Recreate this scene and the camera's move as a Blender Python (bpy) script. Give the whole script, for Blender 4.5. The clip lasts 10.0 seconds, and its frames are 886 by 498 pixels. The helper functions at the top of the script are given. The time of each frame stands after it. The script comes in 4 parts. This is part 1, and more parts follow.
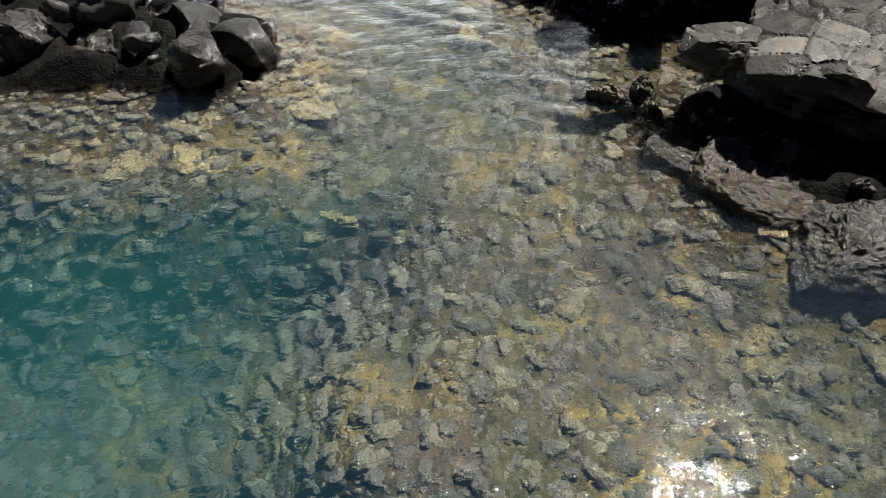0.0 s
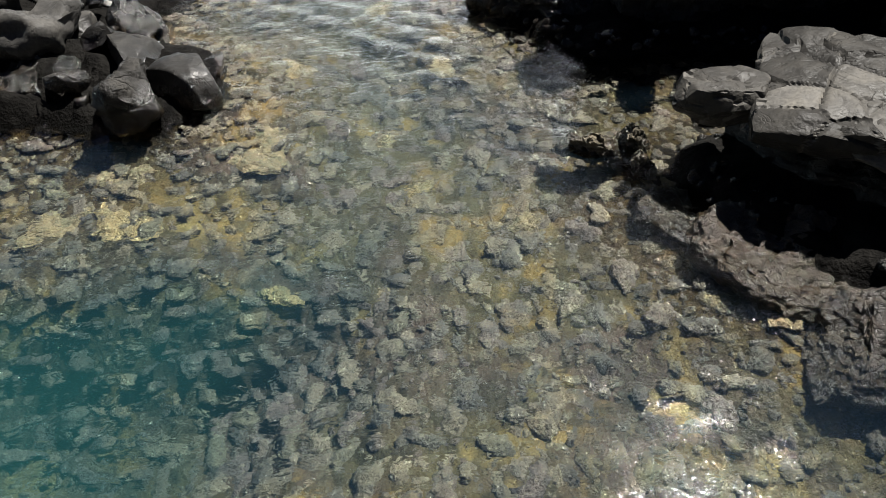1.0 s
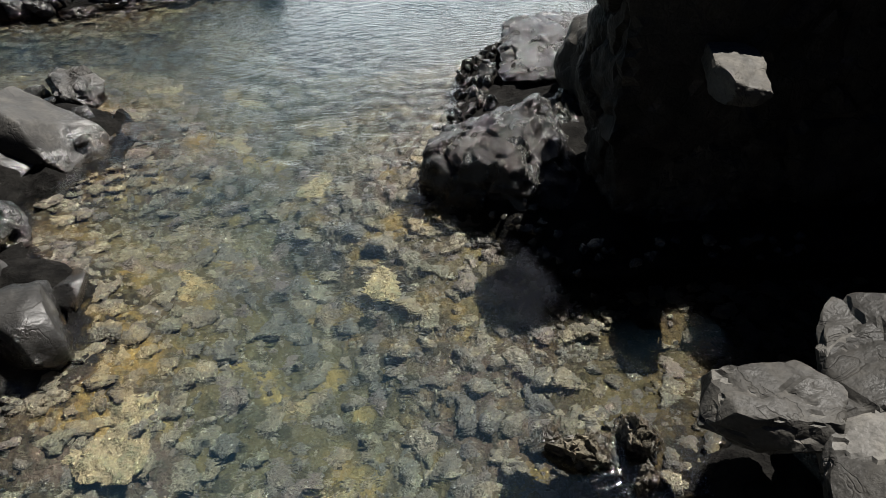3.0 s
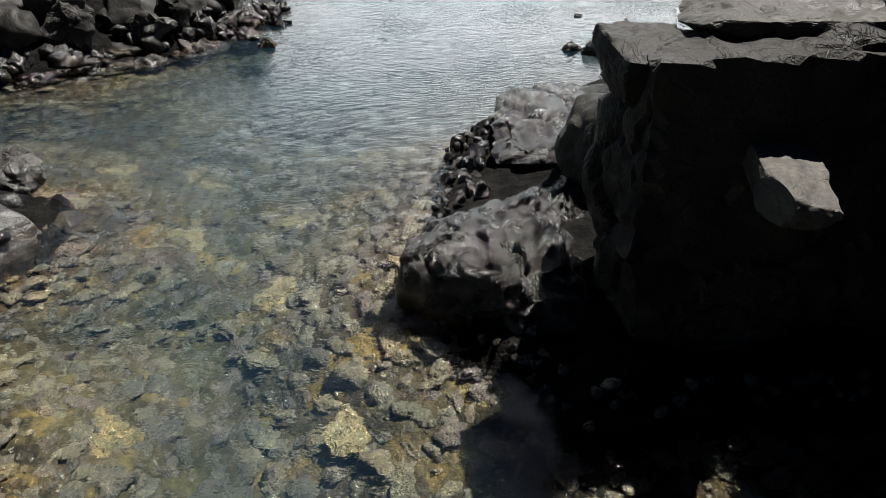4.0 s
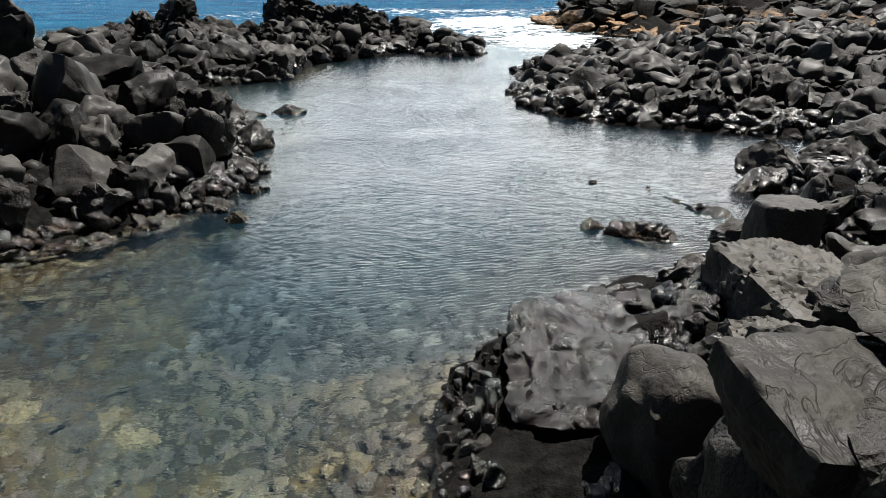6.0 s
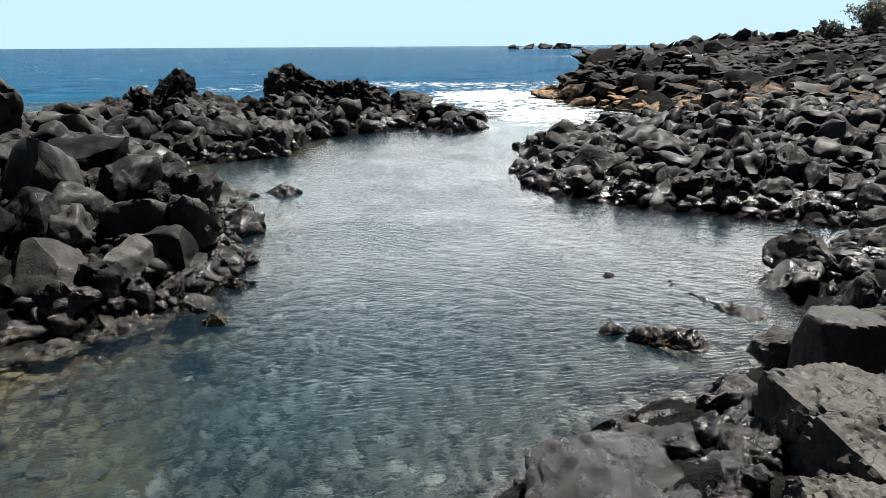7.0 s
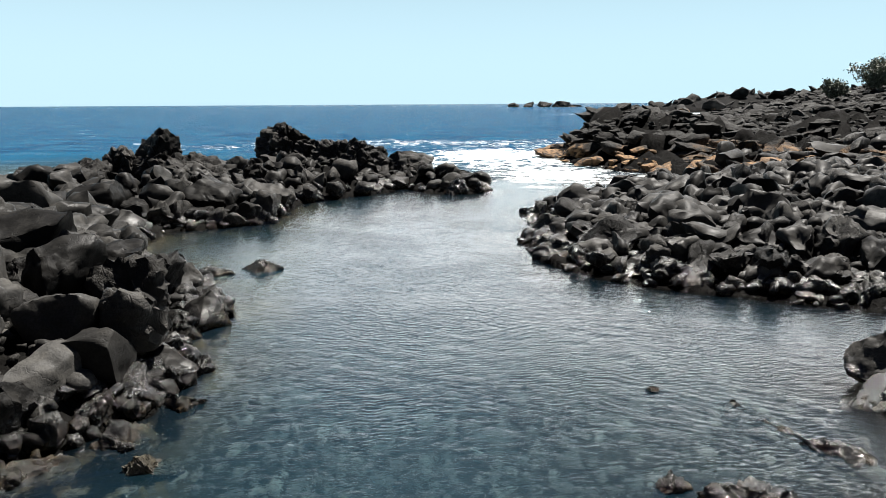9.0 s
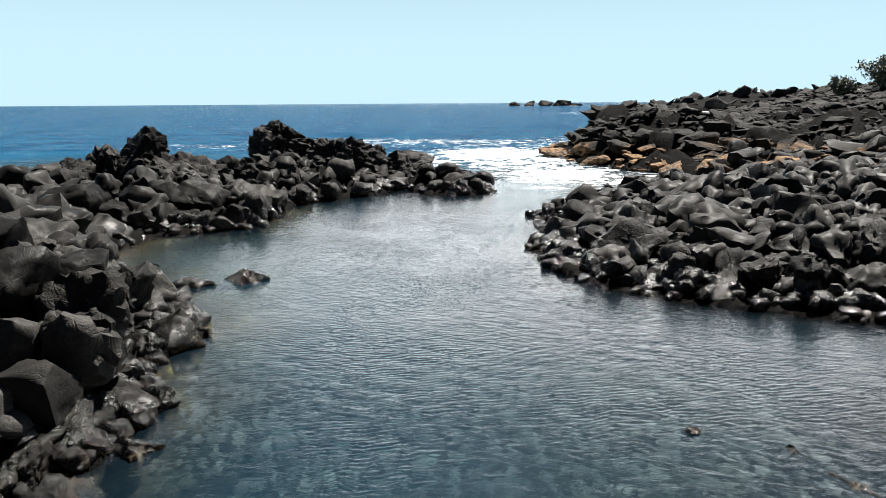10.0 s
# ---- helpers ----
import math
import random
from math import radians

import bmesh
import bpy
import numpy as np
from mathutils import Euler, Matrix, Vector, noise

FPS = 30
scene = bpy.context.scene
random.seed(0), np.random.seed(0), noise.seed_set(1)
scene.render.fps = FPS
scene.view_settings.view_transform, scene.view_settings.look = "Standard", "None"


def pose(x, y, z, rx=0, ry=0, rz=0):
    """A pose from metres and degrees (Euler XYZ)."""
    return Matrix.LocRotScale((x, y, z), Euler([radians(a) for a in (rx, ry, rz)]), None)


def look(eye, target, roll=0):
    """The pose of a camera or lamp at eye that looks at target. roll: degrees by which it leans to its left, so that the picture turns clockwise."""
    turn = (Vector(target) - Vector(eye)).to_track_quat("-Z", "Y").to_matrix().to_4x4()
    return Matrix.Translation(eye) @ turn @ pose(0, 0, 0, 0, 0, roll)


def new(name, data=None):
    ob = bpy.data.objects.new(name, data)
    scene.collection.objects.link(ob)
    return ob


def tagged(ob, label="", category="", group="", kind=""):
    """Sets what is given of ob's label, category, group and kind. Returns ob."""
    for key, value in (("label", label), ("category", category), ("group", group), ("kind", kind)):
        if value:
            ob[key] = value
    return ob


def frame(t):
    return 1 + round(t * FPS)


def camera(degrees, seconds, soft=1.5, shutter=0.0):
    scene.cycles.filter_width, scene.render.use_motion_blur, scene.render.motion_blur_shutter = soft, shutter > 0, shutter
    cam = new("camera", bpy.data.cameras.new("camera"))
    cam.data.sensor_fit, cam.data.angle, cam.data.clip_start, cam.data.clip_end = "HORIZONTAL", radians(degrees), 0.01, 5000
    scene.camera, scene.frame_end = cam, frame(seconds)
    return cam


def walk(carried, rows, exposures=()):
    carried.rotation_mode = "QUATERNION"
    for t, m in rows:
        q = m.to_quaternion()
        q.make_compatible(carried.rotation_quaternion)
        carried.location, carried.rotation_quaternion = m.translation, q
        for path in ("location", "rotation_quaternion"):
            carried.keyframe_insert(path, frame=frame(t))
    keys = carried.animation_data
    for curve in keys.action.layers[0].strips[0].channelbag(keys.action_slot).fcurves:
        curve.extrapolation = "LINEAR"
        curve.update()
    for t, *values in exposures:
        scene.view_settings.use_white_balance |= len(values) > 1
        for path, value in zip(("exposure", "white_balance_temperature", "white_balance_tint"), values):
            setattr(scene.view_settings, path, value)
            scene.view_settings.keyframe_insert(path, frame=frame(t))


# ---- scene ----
cam = camera(64.8, 10.0, soft=0.8)
METRES, EYE, TILT, LEAN, TURN = 8.475, 2.5, 0.35, -1.2, 0.0
ROWS = [
    (0.0, 0.0, 0.0, 0.0, -2.09, -41.89, 2.33),
    (0.5, 0.0137, 0.0476, -0.0046, -2.23, -42.08, 2.38),
    (1.0, 0.028, 0.0888, -0.0083, -2.36, -42.08, 2.31),
    (1.5, 0.0385, 0.1333, -0.0086, -2.63, -41.56, 2.24),
    (2.0, 0.0508, 0.1837, -0.0059, -2.78, -39.88, 2.17),
    (2.5, 0.0637, 0.2392, -0.0049, -2.8, -38.08, 2.11),
    (4.0, 0.0905, 0.3982, -0.0216, -2.87, -32.23, 1.79),
    (4.5, 0.0968, 0.4469, -0.0268, -2.89, -30.1, 1.71),
    (5.0, 0.1007, 0.4957, -0.0259, -2.9, -27.42, 1.69),
    (5.5, 0.1013, 0.5434, -0.0224, -2.91, -24.75, 1.64),
    (7.0, 0.1037, 0.684, -0.0093, -2.88, -16.65, 1.55),
    (7.5, 0.1048, 0.731, -0.0057, -2.86, -13.98, 1.53),
    (8.0, 0.1056, 0.7782, -0.0052, -2.84, -12.1, 1.55),
    (8.5, 0.1093, 0.8262, -0.0076, -2.82, -12.14, 1.53),
    (9.0, 0.113, 0.873, -0.0084, -2.79, -12.17, 1.52),
    (9.5, 0.114, 0.9248, -0.0119, -2.75, -12.21, 1.55),
    (10.0, 0.1172, 0.9853, -0.0171, -2.74, -12.24, 1.58),
]
walk(cam, [(t, pose(0, 0, EYE, TILT, LEAN, TURN) @ pose(METRES * x, METRES * y, METRES * z, 90 + pitch, roll, yaw)) for t, x, y, z, yaw, pitch, roll in ROWS],
     exposures=((0.0, 2.05), (1.5, 2.0), (2.5, 1.9), (4.5, 1.85), (6.0, 1.85), (10.0, 1.85)))

# ---- light ----
SUN_AZ, SUN_EL = radians(43), radians(62.5)      # azimuth from straight ahead (+y) towards +x
world = bpy.data.worlds.new("sky")
scene.world = world
world.use_nodes = True
nt = world.node_tree
sky = nt.nodes.new("ShaderNodeTexSky")
sky.sky_type, sky.sun_disc = "NISHITA", False
sky.sun_elevation, sky.sun_rotation = SUN_EL, SUN_AZ
sky.air_density, sky.dust_density, sky.ozone_density = 1.0, 2.0, 3.0
nt.nodes["Background"].inputs["Strength"].default_value = 0.05
# pale sea haze low down, as the moist air over the sea has it
geo = nt.nodes.new("ShaderNodeTexCoord")
sep = nt.nodes.new("ShaderNodeSeparateXYZ")
nt.links.new(geo.outputs["Generated"], sep.inputs[0])
low = nt.nodes.new("ShaderNodeMapRange")
low.interpolation_type = "SMOOTHSTEP"
for key, value in (("From Min", 0.04), ("From Max", 0.52), ("To Min", 0.94), ("To Max", 0.0)):
    low.inputs[key].default_value = value
nt.links.new(sep.outputs[2], low.inputs[0])
haze = nt.nodes.new("ShaderNodeMix")
haze.data_type = "RGBA"
haze.inputs[7].default_value = (3.75, 5.35, 6.1, 1)
nt.links.new(low.outputs[0], haze.inputs[0])
# deep clear blue higher up
deep_sky = nt.nodes.new("ShaderNodeMix")
deep_sky.data_type, deep_sky.blend_type = "RGBA", "MULTIPLY"
deep_sky.inputs[0].default_value = 1.0
deep_sky.inputs[7].default_value = (0.05, 0.085, 0.16, 1)
nt.links.new(sky.outputs[0], deep_sky.inputs[6])
nt.links.new(deep_sky.outputs[2], haze.inputs[6])
# thin bright cloud overhead, none low over the sea
proj = nt.nodes.new("ShaderNodeVectorMath")
proj.operation = "DIVIDE"
lift = nt.nodes.new("ShaderNodeMath")
lift.operation = "ADD"
lift.inputs[1].default_value = 0.12
nt.links.new(sep.outputs[2], lift.inputs[0])
nt.links.new(geo.outputs["Generated"], proj.inputs[0])
nt.links.new(lift.outputs[0], proj.inputs[1])
wisp = nt.nodes.new("ShaderNodeTexNoise")
for key, value in (("Scale", 1.1), ("Detail", 6.0), ("Roughness", 0.6), ("Distortion", 0.4)):
    wisp.inputs[key].default_value = value
nt.links.new(proj.outputs[0], wisp.inputs["Vector"])
cover = nt.nodes.new("ShaderNodeMapRange")
cover.interpolation_type = "SMOOTHSTEP"
for key, value in (("From Min", 0.12), ("From Max", 0.46), ("To Min", 0.0), ("To Max", 0.9)):
    cover.inputs[key].default_value = value
nt.links.new(wisp.outputs["Fac"], cover.inputs[0])
high = nt.nodes.new("ShaderNodeMapRange")
high.interpolation_type = "SMOOTHSTEP"
for key, value in (("From Min", 0.14), ("From Max", 0.18)):
    high.inputs[key].default_value = value
nt.links.new(sep.outputs[2], high.inputs[0])
both = nt.nodes.new("ShaderNodeMath")
both.operation = "MULTIPLY"
nt.links.new(cover.outputs[0], both.inputs[0])
nt.links.new(high.outputs[0], both.inputs[1])
cloud = nt.nodes.new("ShaderNodeMix")
cloud.data_type = "RGBA"
# thin cloud is brighter towards the sun
aim = nt.nodes.new("ShaderNodeVectorMath")
aim.operation = "DOT_PRODUCT"
aim.inputs[1].default_value = (math.sin(SUN_AZ) * math.cos(SUN_EL), math.cos(SUN_AZ) * math.cos(SUN_EL), math.sin(SUN_EL))
nt.links.new(geo.outputs["Generated"], aim.inputs[0])
glow = nt.nodes.new("ShaderNodeMapRange")
glow.interpolation_type = "SMOOTHSTEP"
for key, value in (("From Min", 0.35), ("From Max", 1.0), ("To Min", 28.0), ("To Max", 32.0)):
    glow.inputs[key].default_value = value
nt.links.new(aim.outputs["Value"], glow.inputs[0])
# the bank of cloud, ahead and a little towards the sun, mostly out of view: placed for the pool's glare
BANK_AZ, BANK_EL = radians(16), radians(18)
bank = nt.nodes.new("ShaderNodeVectorMath")
bank.operation = "DOT_PRODUCT"
bank.inputs[1].default_value = (math.sin(BANK_AZ) * math.cos(BANK_EL), math.cos(BANK_AZ) * math.cos(BANK_EL), math.sin(BANK_EL))
nt.links.new(geo.outputs["Generated"], bank.inputs[0])
veil = nt.nodes.new("ShaderNodeMapRange")
veil.interpolation_type = "SMOOTHSTEP"
for key, value in (("From Min", 0.80), ("From Max", 0.965)):
    veil.inputs[key].default_value = value
nt.links.new(bank.outputs["Value"], veil.inputs[0])
thin = nt.nodes.new("ShaderNodeMath")
thin.operation = "MULTIPLY"
nt.links.new(both.outputs[0], thin.inputs[0])
# the cloud stands over the sea and clears overhead
clear = nt.nodes.new("ShaderNodeMapRange")
clear.interpolation_type = "SMOOTHSTEP"
for key, value in (("From Min", 0.20), ("From Max", 0.42), ("To Min", 1.0), ("To Max", 0.11)):
    clear.inputs[key].default_value = value
nt.links.new(sep.outputs[2], clear.inputs[0])
part_clear = nt.nodes.new("ShaderNodeMath")
part_clear.operation = "MULTIPLY"
nt.links.new(veil.outputs[0], part_clear.inputs[0])
nt.links.new(clear.outputs[0], part_clear.inputs[1])
nt.links.new(part_clear.outputs[0], thin.inputs[1])
nt.links.new(glow.outputs[0], cloud.inputs[7])
nt.links.new(thin.outputs[0], cloud.inputs[0])
nt.links.new(haze.outputs[2], cloud.inputs[6])
nt.links.new(cloud.outputs[2], nt.nodes["Background"].inputs["Color"])

sun_dir = Vector((math.sin(SUN_AZ) * math.cos(SUN_EL), math.cos(SUN_AZ) * math.cos(SUN_EL), math.sin(SUN_EL)))
sun_data = bpy.data.lights.new("sun", "SUN")
sun_data.energy, sun_data.angle, sun_data.color = 5.0, radians(0.55), (1.0, 0.96, 0.9)
sun = new("sun", sun_data)
sun.matrix_world = look(sun_dir * 60, (0, 0, 0))


# ---- materials ----
class Mat:
    """A node material with short calls."""

    def __init__(self, name):
        self.m = bpy.data.materials.new(name)
        self.m.use_nodes = True
        self.t = self.m.node_tree
        self.bsdf = self.t.nodes["Principled BSDF"]
        self.out = self.t.nodes["Material Output"]
        self.pos = self.node("ShaderNodeNewGeometry").outputs["Position"]

    def node(self, kind, ins=None, **attrs):
        n = self.t.nodes.new(kind)
        for k, v in attrs.items():
            setattr(n, k, v)
        for k, v in (ins or {}).items():
            self.put(n.inputs[k], v)
        return n

    def put(self, socket, v):
        if isinstance(v, bpy.types.NodeSocket):
            self.t.links.new(v, socket)
        else:
            socket.default_value = v

    def noise(self, scale, detail=4.0, rough=0.55, vec=None, dist=0.0):
        return self.node("ShaderNodeTexNoise", {"Vector": vec or self.pos, "Scale": scale, "Detail": detail, "Roughness": rough, "Distortion": dist}).outputs["Fac"]

    def voronoi(self, scale, feature="F1", vec=None):
        return self.node("ShaderNodeTexVoronoi", {"Vector": vec or self.pos, "Scale": scale}, feature=feature).outputs["Distance"]

    def ramp(self, fac, lo, hi, a=0.0, b=1.0):
        return self.node("ShaderNodeMapRange", {"Value": fac, "From Min": lo, "From Max": hi, "To Min": a, "To Max": b}, interpolation_type="SMOOTHSTEP").outputs[0]

    def math(self, op, a, b=0.0):
        return self.node("ShaderNodeMath", {0: a, 1: b}, operation=op).outputs[0]

    def mix(self, fac, a, b, blend="MIX"):
        n = self.node("ShaderNodeMix", data_type="RGBA", blend_type=blend)
        self.put(n.inputs[0], fac)
        self.put(n.inputs[6], a if not isinstance(a, tuple) else (*a, 1.0)[:4])
        self.put(n.inputs[7], b if not isinstance(b, tuple) else (*b, 1.0)[:4])
        return n.outputs[2]

    def bump(self, height, strength, distance, normal=None):
        n = self.node("ShaderNodeBump", {"Height": height, "Strength": strength, "Distance": distance})
        if normal is not None:
            self.put(n.inputs["Normal"], normal)
        return n.outputs[0]

    def attr(self, name):
        return self.node("ShaderNodeAttribute", attribute_name=name).outputs["Fac"]

    def set(self, **kw):
        for k, v in kw.items():
            v = (*v, 1.0) if isinstance(v, tuple) else v
            self.put(self.bsdf.inputs[k.replace("_", " ")], v)
        return self.m


def basalt(name, dry_a, dry_b, wet_top=0.30, wet_low=0.02, grain=1.0, gloss=0.13, relief_depth=0.05, torn_edges=0.55):
    """Dark lava rock, dry and dull above, wet and shining near the water."""
    k = Mat(name)
    big, mid, fine = k.noise(1.1 * grain, 3), k.noise(7 * grain, 5, 0.6), k.noise(60 * grain, 3, 0.6)
    col = k.mix(k.ramp(big, 0.35, 0.65), dry_a, dry_b)
    col = k.mix(k.ramp(mid, 0.42, 0.72, 0.0, 0.6), col, (dry_b[0] * 1.7, dry_b[1] * 1.65, dry_b[2] * 1.55))
    col = k.mix(k.ramp(fine, 0.40, 0.62, 0.0, 0.35), col, (dry_a[0] * 0.5, dry_a[1] * 0.5, dry_a[2] * 0.5))
    rnd = k.node("ShaderNodeObjectInfo").outputs["Random"]
    isl = k.node("ShaderNodeNewGeometry").outputs["Random Per Island"]
    tone = k.ramp(k.math("FRACT", k.math("ADD", rnd, isl)), 0.0, 1.0, 0.4, 1.35)
    col = k.mix(1.0, col, k.node("ShaderNodeCombineColor", {0: tone, 1: tone, 2: tone}).outputs[0], "MULTIPLY")
    z = k.node("ShaderNodeSeparateXYZ", {0: k.pos}).outputs[2]
    zz = k.math("ADD", z, k.ramp(k.noise(2.2, 3), 0.2, 0.8, -0.16, 0.16))
    wet = k.ramp(zz, wet_low, wet_top, 1.0, 0.0)
    weed = k.math("MULTIPLY", k.ramp(zz, -0.02, 0.12, 1.0, 0.0), k.ramp(k.noise(9, 4), 0.42, 0.6))
    wcol = k.mix(1.0, col, (0.34, 0.33, 0.32), "MULTIPLY")
    wcol = k.mix(weed, wcol, (0.020, 0.014, 0.007))
    col = k.mix(wet, col, wcol)
    patch = k.ramp(k.noise(7.0, 4), 0.35, 0.6, gloss, gloss + 0.16)
    rough = k.node("ShaderNodeMix", {0: wet, 2: k.ramp(mid, 0.3, 0.7, 0.36, 0.62), 3: patch}).outputs[0]
    h = k.math("ADD", k.math("MULTIPLY", mid, 1.0), k.math("MULTIPLY", fine, 0.22))
    pits = k.ramp(k.voronoi(34 * grain), 0.05, 0.32)
    h = k.math("ADD", h, k.math("MULTIPLY", pits, 0.05))
    seam = k.math("ABSOLUTE", k.math("SUBTRACT", k.noise(3.4 * grain, 4, 0.6, None, 0.6), 0.5))
    h = k.math("ADD", h, k.math("MULTIPLY", k.ramp(seam, 0.0, 0.014), 0.14))
    drift = k.node("ShaderNodeVectorMath", {0: k.node("ShaderNodeTexNoise", {"Vector": k.pos, "Scale": 4.0, "Detail": 3.0}).outputs["Color"], "Scale": 0.22}, operation="SCALE").outputs[0]
    torn = k.node("ShaderNodeVectorMath", {0: k.pos, 1: drift}, operation="ADD").outputs[0]
    fissure = k.voronoi(4.6 * grain, "DISTANCE_TO_EDGE", torn)
    h = k.math("ADD", h, k.math("MULTIPLY", k.ramp(fissure, 0.0, 0.07), torn_edges))
    # wet lava: sharp little ribs that catch the sun
    rib = k.math("SUBTRACT", 0.5, k.math("ABSOLUTE", k.math("SUBTRACT", k.noise(22 * grain, 4, 0.62, k.node("ShaderNodeMapping", {"Vector": k.pos, "Scale": (1.0, 0.45, 1.5), "Rotation": (0.3, 0.5, 0.6)}).outputs[0], 0.9), 0.5)))
    knob = k.voronoi(24 * grain)
    fine_h = k.math("ADD", k.math("MULTIPLY", rib, k.ramp(wet, 0.2, 1.0, 0.0, 2.4)), k.math("ADD", k.math("MULTIPLY", knob, 0.15), k.math("ADD", k.noise(32 * grain, 5, 0.7), k.math("MULTIPLY", k.noise(85, 3, 0.6), k.ramp(wet, 0.0, 1.0, 0.0, 0.5)))))
    ridged = k.node("ShaderNodeTexNoise", {"Vector": k.pos, "Scale": 4.5 * grain, "Detail": 5.0, "Roughness": 0.55, "Distortion": 0.3}, noise_type="RIDGED_MULTIFRACTAL", normalize=True).outputs["Fac"]
    h = k.math("ADD", h, k.math("MULTIPLY", ridged, k.ramp(wet, 0.1, 1.0, 0.04, 1.3)))
    nrm = k.bump(fine_h, k.ramp(wet, 0.0, 1.0, 0.22, 0.65), k.ramp(wet, 0.0, 1.0, 0.012, 0.015), k.bump(h, 0.8, relief_depth))
    return k.set(Base_Color=col, Roughness=rough, Normal=nrm, Specular_IOR_Level=k.ramp(wet, 0.0, 1.0, 0.05, 0.40))


ROCK_SMOOTH = basalt("smooth_basalt", (0.0145, 0.0141, 0.0135), (0.029, 0.0282, 0.0268), 0.34, 0.05, 0.7, relief_depth=0.012, torn_edges=0.02)
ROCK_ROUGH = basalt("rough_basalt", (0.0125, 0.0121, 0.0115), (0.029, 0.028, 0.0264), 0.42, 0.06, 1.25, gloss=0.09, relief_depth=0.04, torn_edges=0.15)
ROCK_PALE = basalt("pale_basalt", (0.030, 0.0288, 0.0265), (0.045, 0.043, 0.0395), 0.22, 0.0, 0.8, relief_depth=0.022, torn_edges=0.05)

ROCK_WET = basalt("wet_basalt", (0.013, 0.0115, 0.0098), (0.030, 0.0265, 0.0222), 1.3, 0.55, 1.9, gloss=0.12, relief_depth=0.024, torn_edges=0.2)
ROCK_SHELF = basalt("wet_brown_shelf", (0.028, 0.018, 0.010), (0.058, 0.040, 0.024), 1.3, 0.55, 3.0, gloss=0.27, relief_depth=0.03, torn_edges=0.35)
ROCK_WEED = basalt("weedy_basalt", (0.034, 0.030, 0.021), (0.068, 0.060, 0.045), 0.14, 0.0, 1.4, gloss=0.2, relief_depth=0.06)


def far_rock():
    k = Mat("far_basalt")
    n1, n2 = k.noise(0.5, 5), k.noise(4.0, 5)
    col = k.mix(k.ramp(n1, 0.35, 0.65), (0.012, 0.0116, 0.011), (0.030, 0.029, 0.0275))
    z = k.node("ShaderNodeSeparateXYZ", {0: k.pos}).outputs[2]
    ochre = k.math("MULTIPLY", k.ramp(k.math("ADD", z, k.ramp(k.noise(0.7), 0.2, 0.8, -0.5, 0.5)), 0.1, 0.9, 1.0, 0.0), k.ramp(n2, 0.35, 0.6))
    col = k.mix(ochre, col, (0.20, 0.125, 0.07))
    return k.set(Base_Color=col, Roughness=k.ramp(n2, 0.3, 0.7, 0.65, 0.9), Specular_IOR_Level=0.06, Normal=k.bump(k.math("ADD", n2, k.noise(12, 4)), 0.8, 0.12))


ROCK_FAR = far_rock()


def bed_colour(k, col, own=0.5):
    """Ochre weed in patches, mauve crust in others, olive between them."""
    col = k.mix(own, col, k.mix(k.ramp(k.noise(1.1, 3), 0.40, 0.60), (0.060, 0.047, 0.020), (0.066, 0.044, 0.033)))
    col = k.mix(k.ramp(k.noise(1.6, 4, 0.6), 0.53, 0.63, 0.0, 0.75), col, (0.14, 0.092, 0.028))
    return k.mix(k.ramp(k.noise(2.3, 4, 0.6), 0.52, 0.64, 0.0, 0.7), col, (0.022, 0.017, 0.012))


def ground_material():
    """Bed of silt, weed and small stones under the water, broken lava above it."""
    k = Mat("sea_bed_and_lava")
    z = k.node("ShaderNodeSeparateXYZ", {0: k.pos}).outputs[2]
    a, b, c = k.noise(1.3, 4), k.noise(8, 5, 0.65), k.noise(38, 4, 0.6)
    bed = k.mix(k.ramp(a, 0.38, 0.62), (0.010, 0.009, 0.006), (0.018, 0.016, 0.011))
    bed = k.mix(1.0, bed_colour(k, bed, 0.7), (0.62, 0.62, 0.60), "MULTIPLY")
    bed = k.mix(k.ramp(b, 0.45, 0.62, 0.0, 0.8), bed, (0.010, 0.009, 0.005))
    bed = k.mix(k.ramp(k.noise(2.6, 3), 0.58, 0.68, 0.0, 0.7), bed, (0.085, 0.062, 0.022))
    bed = k.mix(k.ramp(c, 0.50, 0.68, 0.0, 0.6), bed, (0.05, 0.045, 0.031))
    # near black: the shade in the gaps between boulders is put into this colour
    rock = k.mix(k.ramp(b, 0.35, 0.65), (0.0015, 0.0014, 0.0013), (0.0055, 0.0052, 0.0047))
    weed = k.math("MULTIPLY", k.attr("weed"), k.ramp(k.noise(5, 4), 0.28, 0.48))
    bed = k.mix(weed, bed, k.mix(k.ramp(c, 0.4, 0.6), (0.008, 0.0055, 0.003), (0.024, 0.016, 0.006)))
    # bed darkens to slate outward along y, apart from the water's own tint
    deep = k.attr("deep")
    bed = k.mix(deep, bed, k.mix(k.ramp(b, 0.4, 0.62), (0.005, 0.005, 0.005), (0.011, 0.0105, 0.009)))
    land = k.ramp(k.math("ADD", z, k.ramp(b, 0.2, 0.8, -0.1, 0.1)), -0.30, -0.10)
    h = k.math("ADD", k.math("MULTIPLY", b, 1.0), k.math("MULTIPLY", c, 0.3))
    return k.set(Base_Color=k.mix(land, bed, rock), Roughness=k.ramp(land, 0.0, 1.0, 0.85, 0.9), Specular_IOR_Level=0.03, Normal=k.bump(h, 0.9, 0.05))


GROUND = ground_material()


